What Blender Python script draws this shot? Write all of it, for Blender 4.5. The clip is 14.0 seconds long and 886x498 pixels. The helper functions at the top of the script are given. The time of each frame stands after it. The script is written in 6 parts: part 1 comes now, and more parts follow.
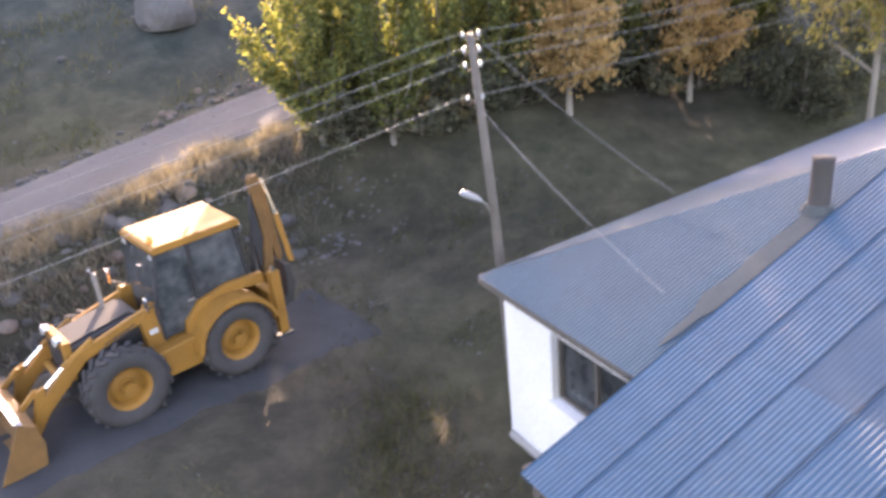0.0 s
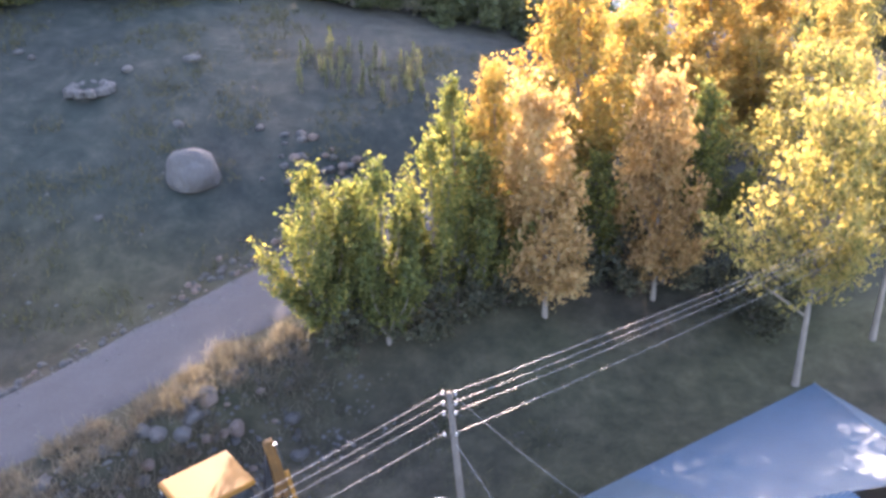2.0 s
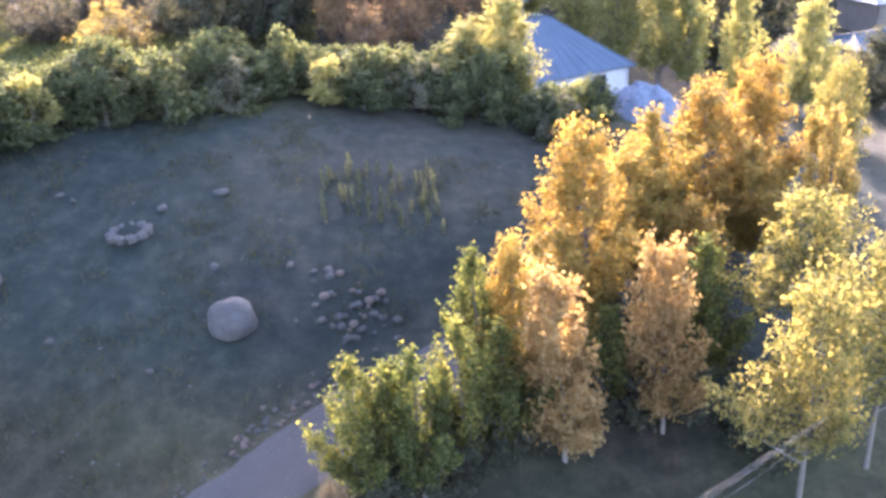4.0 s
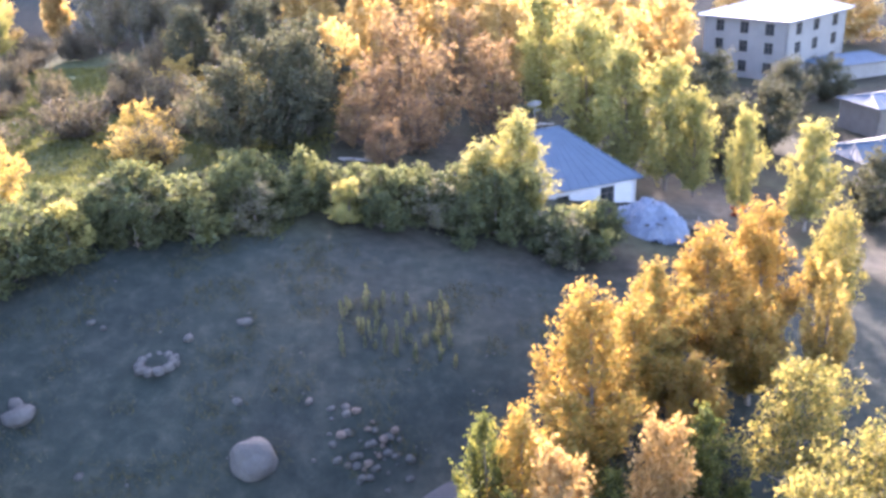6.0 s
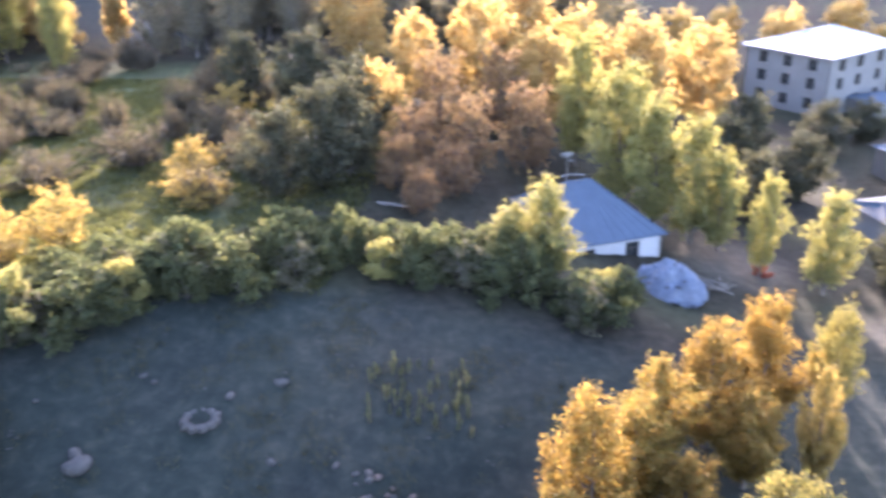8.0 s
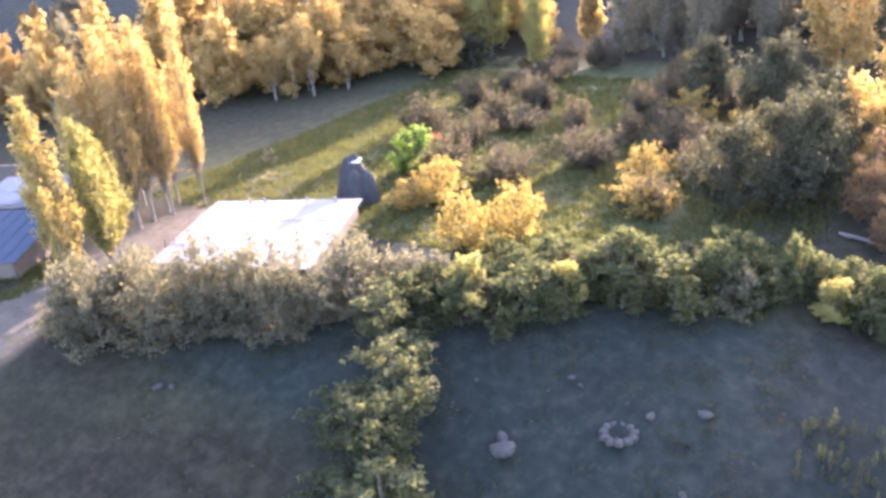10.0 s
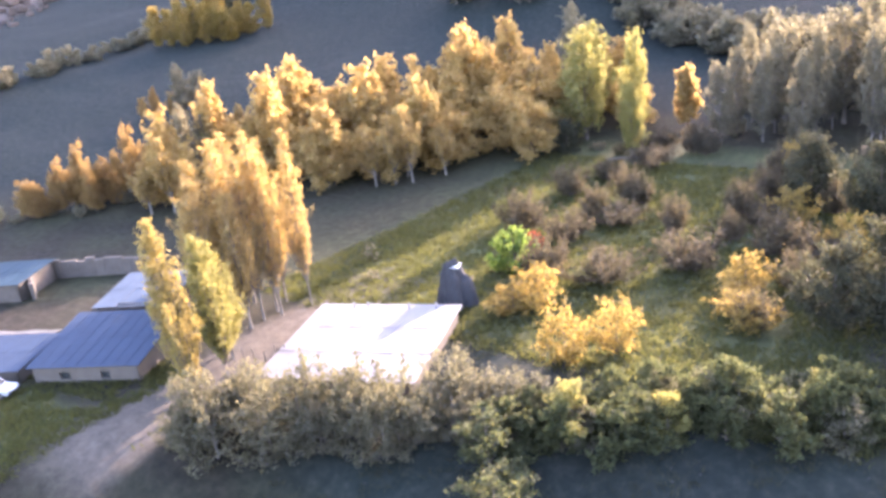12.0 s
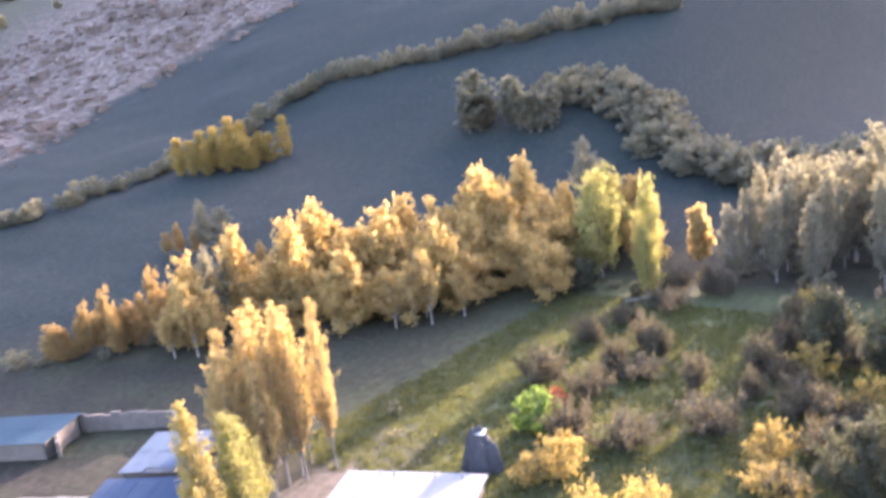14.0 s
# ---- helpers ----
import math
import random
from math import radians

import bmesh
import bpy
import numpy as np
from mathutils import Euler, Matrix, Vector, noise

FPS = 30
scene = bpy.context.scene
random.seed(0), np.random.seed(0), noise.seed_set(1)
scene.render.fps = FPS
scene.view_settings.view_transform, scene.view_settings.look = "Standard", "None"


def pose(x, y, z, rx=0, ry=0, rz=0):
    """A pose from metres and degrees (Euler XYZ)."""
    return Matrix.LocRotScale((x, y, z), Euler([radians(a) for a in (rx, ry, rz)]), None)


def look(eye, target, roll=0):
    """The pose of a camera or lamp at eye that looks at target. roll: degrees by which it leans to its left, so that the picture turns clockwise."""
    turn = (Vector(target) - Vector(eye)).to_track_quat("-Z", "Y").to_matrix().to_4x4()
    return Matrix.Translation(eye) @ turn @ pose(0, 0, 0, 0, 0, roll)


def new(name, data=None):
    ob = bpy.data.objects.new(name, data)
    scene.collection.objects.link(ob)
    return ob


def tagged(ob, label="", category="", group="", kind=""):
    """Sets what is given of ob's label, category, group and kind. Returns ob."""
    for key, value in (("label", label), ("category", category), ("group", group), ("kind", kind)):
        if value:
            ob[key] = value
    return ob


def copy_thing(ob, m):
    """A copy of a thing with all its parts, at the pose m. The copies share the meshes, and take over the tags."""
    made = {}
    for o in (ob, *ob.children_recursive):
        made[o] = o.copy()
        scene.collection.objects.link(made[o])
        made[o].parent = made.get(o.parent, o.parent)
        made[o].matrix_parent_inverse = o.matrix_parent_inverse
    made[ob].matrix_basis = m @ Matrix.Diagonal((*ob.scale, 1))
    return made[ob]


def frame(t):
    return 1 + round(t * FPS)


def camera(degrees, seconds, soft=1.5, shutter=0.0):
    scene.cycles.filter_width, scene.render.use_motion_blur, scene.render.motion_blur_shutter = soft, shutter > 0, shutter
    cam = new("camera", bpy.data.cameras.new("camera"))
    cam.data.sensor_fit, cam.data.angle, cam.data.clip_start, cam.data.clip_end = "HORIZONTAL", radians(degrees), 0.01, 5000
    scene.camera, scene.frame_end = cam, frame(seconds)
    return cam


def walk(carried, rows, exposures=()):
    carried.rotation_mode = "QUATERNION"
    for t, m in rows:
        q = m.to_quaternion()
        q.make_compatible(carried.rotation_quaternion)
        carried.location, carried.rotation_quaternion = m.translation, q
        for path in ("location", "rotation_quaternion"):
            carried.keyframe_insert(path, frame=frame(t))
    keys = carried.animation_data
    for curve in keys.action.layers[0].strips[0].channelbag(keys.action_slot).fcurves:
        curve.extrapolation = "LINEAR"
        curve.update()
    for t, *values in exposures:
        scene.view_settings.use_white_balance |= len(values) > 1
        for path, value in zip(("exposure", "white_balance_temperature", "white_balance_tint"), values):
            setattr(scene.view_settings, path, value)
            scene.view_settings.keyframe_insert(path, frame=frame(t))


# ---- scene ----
cam = camera(55.0, 14.0, soft=3.2, shutter=0.4)
PATH = [
    (0, (0.000, 0.000, 8.800), (-0.368, 9.063, 4.590), -5.52),
    (0.5, (0.439, -0.147, 10.127), (0.379, 8.943, 5.960), 0.19),
    (1, (0.630, -0.215, 11.711), (0.375, 8.940, 7.694), -2.03),
    (1.5, (0.754, -0.288, 13.830), (0.394, 8.808, 9.692), -3.20),
    (2, (0.720, -0.549, 15.968), (0.374, 8.473, 11.669), -2.15),
    (2.5, (0.763, -0.584, 17.979), (0.451, 8.351, 13.500), -1.68),
    (2.7, (0.754, -0.581, 18.708), (0.426, 8.369, 14.260), -2.52),
    (4.8, (0.198, -0.366, 24.397), (-0.389, 8.674, 20.161), -7.75),
    (5, (0.173, -0.355, 24.868), (-0.480, 8.756, 20.799), -8.95),
    (5.5, (0.160, -0.344, 26.126), (-0.361, 8.849, 22.226), -5.74),
    (6, (0.372, -0.328, 27.698), (-0.084, 8.869, 23.800), -3.51),
    (6.5, (0.566, -0.452, 29.610), (0.182, 8.774, 25.771), -1.67),
    (7, (0.673, -0.605, 31.486), (0.234, 8.636, 27.690), -1.21),
    (7.5, (0.602, -0.669, 33.247), (0.210, 8.593, 29.497), -1.06),
    (8, (1.387, -1.168, 34.299), (0.473, 7.887, 30.154), -1.72),
    (8.1, (1.344, -1.123, 34.416), (-0.419, 7.850, 30.369), -0.05),
    (8.2, (1.233, -1.010, 34.505), (-1.669, 7.680, 30.496), 0.16),
    (8.3, (1.082, -0.863, 34.566), (-2.877, 7.381, 30.521), -1.61),
    (8.4, (0.921, -0.716, 34.603), (-3.411, 7.247, 30.383), -3.48),
    (8.5, (0.779, -0.604, 34.615), (-3.899, 7.102, 30.286), -4.32),
    (9, (0.548, -0.465, 34.496), (-4.907, 6.975, 30.636), -6.68),
    (9.2, (0.531, -0.446, 34.552), (-4.914, 6.980, 30.652), -6.27),
    (11.3, (0.182, 0.067, 39.267), (-5.714, 7.102, 35.299), -6.32),
    (11.5, (0.123, 0.076, 39.846), (-6.077, 6.869, 35.921), -7.60),
    (12, (-0.011, -0.109, 41.236), (-6.426, 6.807, 37.917), -7.68),
    (12.5, (-0.103, 0.061, 42.709), (-6.636, 6.932, 39.529), -7.68),
    (13, (-0.398, 0.006, 44.539), (-7.074, 6.853, 41.613), -10.21),
    (13.5, (-0.471, 0.194, 46.778), (-7.157, 7.076, 43.962), -10.61),
    (14, (-0.365, -0.180, 48.147), (-6.971, 6.989, 45.921), -8.20),
]
walk(cam, [(t, look(eye, target, roll)) for t, eye, target, roll in PATH], exposures=[(0, 4.1, 7700, 36), (0.8, 4.1, 7200, 36), (2.0, 4.0, 6500, 34), (5.0, 3.82, 6000, 34), (8.0, 3.62, 5900, 34), (8.5, 3.4, 6200, 34), (9.0, 3.72, 6200, 36), (11.5, 3.62, 6300, 38), (14, 3.62, 6200, 36)])

# ---- world and sun ----
SUN_EL, SUN_LEFT = 15.5, 3.5          # degrees above the horizon, degrees left of +y
world = bpy.data.worlds.new("sky")
scene.world = world
world.use_nodes = True
wn = world.node_tree.nodes
sky = wn.new("ShaderNodeTexSky")
sky.sky_type = "NISHITA"
sky.sun_disc = False
sky.sun_elevation = radians(SUN_EL)
sky.sun_rotation = radians(-SUN_LEFT)
sky.dust_density = 2.0
world.node_tree.links.new(sky.outputs[0], wn["Background"].inputs[0])
wn["Background"].inputs[1].default_value = 0.15
sun = new("sun", bpy.data.lights.new("sun", "SUN"))
sun.data.energy, sun.data.angle, sun.data.color = 2.9, radians(0.6), (1.0, 0.86, 0.66)
sun.matrix_basis = look((0, 0, 0), (math.sin(radians(SUN_LEFT)), -math.cos(radians(SUN_LEFT)), -math.tan(radians(SUN_EL))))


# ---- materials ----
def material(name):
    m = bpy.data.materials.new(name)
    m.use_nodes = True
    return m, m.node_tree.nodes, m.node_tree.links, m.node_tree.nodes["Principled BSDF"]


def coords(nodes, links, scale):
    tc = nodes.new("ShaderNodeTexCoord")
    mp = nodes.new("ShaderNodeMapping")
    mp.inputs["Scale"].default_value = (scale, scale, scale) if not isinstance(scale, tuple) else scale
    links.new(tc.outputs["Object"], mp.inputs["Vector"])
    return mp.outputs[0]


def noise_tex(nodes, links, scale, detail=4.0, rough=0.6, vec=None):
    n = nodes.new("ShaderNodeTexNoise")
    n.inputs["Scale"].default_value, n.inputs["Detail"].default_value, n.inputs["Roughness"].default_value = scale, detail, rough
    if vec is not None:
        links.new(vec, n.inputs["Vector"])
    return n.outputs["Fac"]


def ramp(nodes, links, fac, stops):
    r = nodes.new("ShaderNodeValToRGB")
    e = r.color_ramp.elements
    while len(e) < len(stops):
        e.new(0.5)
    for el, (p, c) in zip(e, stops):
        el.position, el.color = p, (*c, 1)
    links.new(fac, r.inputs[0])
    return r.outputs[0]


def blend(nodes, links, fac, a, b, kind="MIX"):
    n = nodes.new("ShaderNodeMix")
    n.data_type, n.blend_type = "RGBA", kind
    for sock, v in ((n.inputs[0], fac), (n.inputs[6], a), (n.inputs[7], b)):
        if isinstance(v, (int, float)):
            sock.default_value = v
        elif isinstance(v, tuple):
            sock.default_value = (*v, 1)
        else:
            links.new(v, sock)
    return n.outputs[2]


def bump(nodes, links, bsdf, height, strength, dist=0.02):
    b = nodes.new("ShaderNodeBump")
    b.inputs["Strength"].default_value, b.inputs["Distance"].default_value = strength, dist
    links.new(height, b.inputs["Height"])
    links.new(b.outputs[0], bsdf.inputs["Normal"])


def plain(name, base, dark, rough=0.7, metal=0.0, scale=3.0, fine=40.0, relief=0.3, dist=0.01):
    """A painted, plastered, stony or metal surface: two scales of stain and a fine relief."""
    m, n, l, b = material(name)
    v = coords(n, l, 1.0)
    big = noise_tex(n, l, scale, 5, 0.65, v)
    small = noise_tex(n, l, fine, 3, 0.6, v)
    c = ramp(n, l, big, [(0.3, dark), (0.62, base)])
    c = blend(n, l, 0.35, c, ramp(n, l, small, [(0.3, tuple(0.6 * x for x in base)), (0.7, tuple(min(1, 1.15 * x) for x in base))]), "MIX")
    info = n.new("ShaderNodeObjectInfo")
    c = blend(n, l, 0.25, c, ramp(n, l, info.outputs["Random"], [(0.0, dark), (1.0, base)]))
    l.new(c, b.inputs["Base Color"])
    b.inputs["Roughness"].default_value, b.inputs["Metallic"].default_value = rough, metal
    b.inputs["Specular IOR Level"].default_value = 0.2 if rough > 0.6 else 0.5
    bump(n, l, b, small, relief, dist)
    return m


def leaf_material(name, tones, glow=0.5):
    """Leaves: colour varies leaf by leaf and tree by tree; some of the light comes through."""
    m, n, l, b = material(name)
    geo, info = n.new("ShaderNodeNewGeometry"), n.new("ShaderNodeObjectInfo")
    add = n.new("ShaderNodeMath")
    add.operation = "MULTIPLY_ADD"
    l.new(info.outputs["Random"], add.inputs[0])
    add.inputs[1].default_value = 0.25
    mul = n.new("ShaderNodeMath")
    mul.operation = "MULTIPLY"
    l.new(geo.outputs["Random Per Island"], mul.inputs[0])
    mul.inputs[1].default_value = 0.75
    l.new(mul.outputs[0], add.inputs[2])
    c = ramp(n, l, add.outputs[0], [(i / (len(tones) - 1), t) for i, t in enumerate(tones)])
    l.new(blend(n, l, 1.0, c, (0.52, 0.52, 0.56), "MULTIPLY"), b.inputs["Base Color"])
    b.inputs["Roughness"].default_value = 0.75
    b.inputs["Specular IOR Level"].default_value = 0.2
    tr = n.new("ShaderNodeBsdfTranslucent")
    l.new(blend(n, l, 1.0, c, (1.0, 0.95, 0.7), "MULTIPLY"), tr.inputs["Color"])
    mix = n.new("ShaderNodeMixShader")
    mix.inputs[0].default_value = glow
    l.new(b.outputs[0], mix.inputs[1])
    l.new(tr.outputs[0], mix.inputs[2])
    l.new(mix.outputs[0], n["Material Output"].inputs["Surface"])
    return m


LEAF_ORANGE = leaf_material("leaf_orange", [(0.30, 0.190, 0.045), (0.42, 0.255, 0.062), (0.47, 0.310, 0.085), (0.36, 0.285, 0.072), (0.19, 0.20, 0.058)])
LEAF_RUST = leaf_material("leaf_rust", [(0.30, 0.19, 0.08), (0.47, 0.30, 0.12), (0.55, 0.38, 0.17), (0.34, 0.28, 0.12)])
LEAF_DULL = leaf_material("leaf_dull_rust", [(0.17, 0.11, 0.07), (0.26, 0.17, 0.10), (0.36, 0.24, 0.13), (0.24, 0.19, 0.10)])
LEAF_YELLOW = leaf_material("leaf_yellow", [(0.36, 0.30, 0.10), (0.56, 0.44, 0.15), (0.64, 0.51, 0.20), (0.34, 0.32, 0.11)])
LEAF_AMBER = leaf_material("leaf_amber", [(0.30, 0.21, 0.06), (0.47, 0.34, 0.10), (0.55, 0.42, 0.14), (0.36, 0.27, 0.09)])
LEAF_OLIVE = leaf_material("leaf_olive_yellow", [(0.09, 0.105, 0.035), (0.16, 0.165, 0.055), (0.34, 0.29, 0.09), (0.42, 0.35, 0.12), (0.12, 0.13, 0.045)])
LEAF_GOLD = leaf_material("leaf_gold", [(0.44, 0.30, 0.12), (0.64, 0.46, 0.18), (0.74, 0.56, 0.26), (0.52, 0.40, 0.16)], 0.56)
LEAF_LIME = leaf_material("leaf_lime", [(0.24, 0.25, 0.09), (0.38, 0.37, 0.13), (0.48, 0.44, 0.17), (0.32, 0.31, 0.11)])
LEAF_GREEN = leaf_material("leaf_green", [(0.07, 0.095, 0.03), (0.11, 0.14, 0.042), (0.20, 0.21, 0.06), (0.38, 0.33, 0.08)])
LEAF_DARK = leaf_material("leaf_dark_green", [(0.055, 0.062, 0.042), (0.085, 0.092, 0.058), (0.125, 0.13, 0.078), (0.17, 0.16, 0.09)], 0.4)
LEAF_BRIGHT = leaf_material("leaf_bright_green", [(0.12, 0.22, 0.05), (0.20, 0.32, 0.07), (0.28, 0.37, 0.10)])
LEAF_GREY = leaf_material("leaf_grey_green", [(0.07, 0.09, 0.045), (0.11, 0.135, 0.065), (0.16, 0.18, 0.08), (0.22, 0.22, 0.10)])
LEAF_PALE = leaf_material("leaf_pale", [(0.18, 0.175, 0.125), (0.27, 0.255, 0.18), (0.35, 0.325, 0.235), (0.26, 0.24, 0.155)])
LEAF_SAGE = leaf_material("leaf_sage", [(0.12, 0.12, 0.08), (0.195, 0.19, 0.125), (0.29, 0.275, 0.185), (0.185, 0.185, 0.105)])
LEAF_BROWN = leaf_material("leaf_brown", [(0.075, 0.070, 0.048), (0.12, 0.105, 0.072), (0.21, 0.175, 0.115), (0.115, 0.115, 0.06)], 0.4)
LEAF_RED = leaf_material("leaf_red", [(0.24, 0.05, 0.04), (0.40, 0.09, 0.06), (0.36, 0.15, 0.08)])
GRASS_DRY = leaf_material("dry_grass_blades", [(0.10, 0.088, 0.066), (0.16, 0.14, 0.105), (0.24, 0.21, 0.155), (0.09, 0.088, 0.06)], 0.35)
GRASS_GREEN = leaf_material("green_grass_blades", [(0.045, 0.052, 0.022), (0.075, 0.080, 0.034), (0.13, 0.12, 0.055)], 0.3)
GRASS_MEADOW = leaf_material("meadow_grass_blades", [(0.058, 0.072, 0.025), (0.115, 0.132, 0.044), (0.185, 0.185, 0.072), (0.096, 0.11, 0.038)], 0.55)
BARK = plain("bark", (0.17, 0.148, 0.12), (0.085, 0.074, 0.062), 0.9, 0, 2.0, 14.0, 0.8, 0.03)
BARK_TWIG = plain("brown_twigs", (0.115, 0.088, 0.068), (0.07, 0.054, 0.043), 0.85, 0, 3.0, 20.0, 0.4, 0.01)
CANVAS = plain("dark_grey_canvas", (0.058, 0.058, 0.060), (0.032, 0.032, 0.034), 0.85, 0, 1.5, 12.0, 0.6, 0.03)
BARK_PALE = plain("pale_bark", (0.21, 0.185, 0.155), (0.11, 0.096, 0.08), 0.85, 0, 2.0, 14.0, 0.6, 0.02)
ROCK = plain("rock", (0.078, 0.075, 0.07), (0.042, 0.040, 0.037), 0.9, 0, 1.2, 12.0, 0.9, 0.06)
ROCK_RED = plain("red_rock", (0.155, 0.118, 0.096), (0.075, 0.058, 0.048), 0.9, 0, 0.4, 4.0, 0.8, 0.2)
YELLOW = plain("yellow_machine_paint", (0.185, 0.086, 0.014), (0.10, 0.046, 0.010), 0.65, 0, 1.4, 20.0, 0.1, 0.004)
BLACK_PAINT = plain("black_machine_paint", (0.022, 0.022, 0.023), (0.012, 0.012, 0.012), 0.7, 0, 2.0, 30.0, 0.2, 0.004)
RUBBER = plain("tyre_rubber", (0.032, 0.031, 0.030), (0.018, 0.018, 0.018), 0.92, 0, 3.0, 30.0, 0.4, 0.01)
STEEL = plain("worn_steel", (0.20, 0.19, 0.18), (0.11, 0.10, 0.09), 0.55, 0.6, 3.0, 25.0, 0.2, 0.004)
CHROME = plain("chrome_rod", (0.85, 0.85, 0.86), (0.7, 0.7, 0.7), 0.15, 1.0, 3.0, 30.0, 0.02, 0.001)
ZINC = plain("galvanised_sheet", (0.075, 0.102, 0.135), (0.053, 0.073, 0.10), 0.7, 0.0, 0.8, 8.0, 0.12, 0.004)
ZINC_OLD = plain("dusty_galvanised_sheet", (0.017, 0.043, 0.060), (0.013, 0.033, 0.047), 0.66, 0.0, 0.7, 8.0, 0.15, 0.004)
ZINC_BLUE = plain("blue_roof_sheet", (0.014, 0.046, 0.078), (0.010, 0.034, 0.058), 0.64, 0.0, 0.5, 5.0, 0.1, 0.004)
ZINC_FARM = plain("faded_blue_sheet", (0.035, 0.056, 0.092), (0.026, 0.042, 0.070), 0.75, 0.1, 0.5, 6.0, 0.12, 0.004)
ZINC_NEW = plain("new_zinc_sheet", (0.55, 0.58, 0.62), (0.42, 0.45, 0.50), 0.42, 0.85, 0.6, 6.0, 0.15, 0.004)
ZINC_BRIGHT = plain("bright_new_sheet", (0.19, 0.193, 0.195), (0.125, 0.122, 0.115), 0.6, 0.0, 0.5, 5.0, 0.1, 0.004)
LAP_SHADE = plain("shadowed_sheet_lap", (0.012, 0.017, 0.024), (0.007, 0.010, 0.014), 0.8, 0.0, 2.0, 20.0, 0.2, 0.004)
YELLOW_DIRTY = plain("oily_yellow_paint", (0.115, 0.058, 0.018), (0.05, 0.030, 0.014), 0.7, 0, 2.5, 18.0, 0.25, 0.005)
ZINC_DULL = plain("dull_blue_sheet", (0.014, 0.038, 0.064), (0.011, 0.030, 0.050), 0.7, 0.0, 0.5, 5.0, 0.1, 0.004)
RUST = plain("rusty_sheet", (0.040, 0.036, 0.033), (0.024, 0.022, 0.021), 0.85, 0.1, 2.0, 20.0, 0.4, 0.006)
PLASTER = plain("white_plaster", (0.50, 0.50, 0.49), (0.38, 0.375, 0.36), 0.9, 0, 1.0, 18.0, 0.35, 0.01)
PLASTER_GREY = plain("grey_plaster", (0.22, 0.212, 0.195), (0.155, 0.148, 0.138), 0.9, 0, 0.5, 8.0, 0.3, 0.01)
MUD = plain("mud_brick_plaster", (0.14, 0.122, 0.104), (0.085, 0.073, 0.061), 0.95, 0, 0.8, 7.0, 0.8, 0.05)
WOOD = plain("weathered_timber", (0.085, 0.074, 0.062), (0.045, 0.039, 0.033), 0.85, 0, 2.0, 30.0, 0.5, 0.006)
WIRE = plain("aluminium_wire", (0.17, 0.165, 0.16), (0.11, 0.107, 0.10), 0.5, 0.3, 4.0, 40.0, 0.05, 0.001)
SOOT = plain("soot_and_rust_on_sheet", (0.046, 0.052, 0.050), (0.030, 0.036, 0.038), 0.95, 0, 2.5, 22.0, 0.4, 0.006)
PORCELAIN = plain("white_porcelain", (0.26, 0.26, 0.255), (0.19, 0.19, 0.185), 0.4, 0, 3.0, 30.0, 0.05, 0.001)
TARP = plain("blue_grey_plastic_sheet", (0.18, 0.215, 0.27), (0.045, 0.06, 0.09), 0.5, 0, 1.6, 6.0, 0.9, 0.12)
LAMP_GREY = plain("grey_lamp_shell", (0.22, 0.225, 0.23), (0.15, 0.15, 0.155), 0.5, 0.2, 4.0, 40.0, 0.05, 0.001)
LAMP_RED = plain("orange_beacon", (0.75, 0.22, 0.04), (0.55, 0.14, 0.03), 0.3, 0, 4.0, 40.0, 0.05, 0.001)
CAR_WHITE = plain("white_car_paint", (0.50, 0.51, 0.53), (0.38, 0.39, 0.41), 0.35, 0.1, 1.0, 10.0, 0.03, 0.002)
GLASS_DARK, _n, _l, _b = material("dark_window_glass")
_b.inputs["Base Color"].default_value, _b.inputs["Roughness"].default_value = (0.02, 0.024, 0.026, 1), 0.08
_l.new(ramp(_n, _l, noise_tex(_n, _l, 3.0, 3, 0.6, coords(_n, _l, 1.0)), [(0.35, (0.015, 0.018, 0.02)), (0.7, (0.05, 0.055, 0.055))]), _b.inputs["Base Color"])


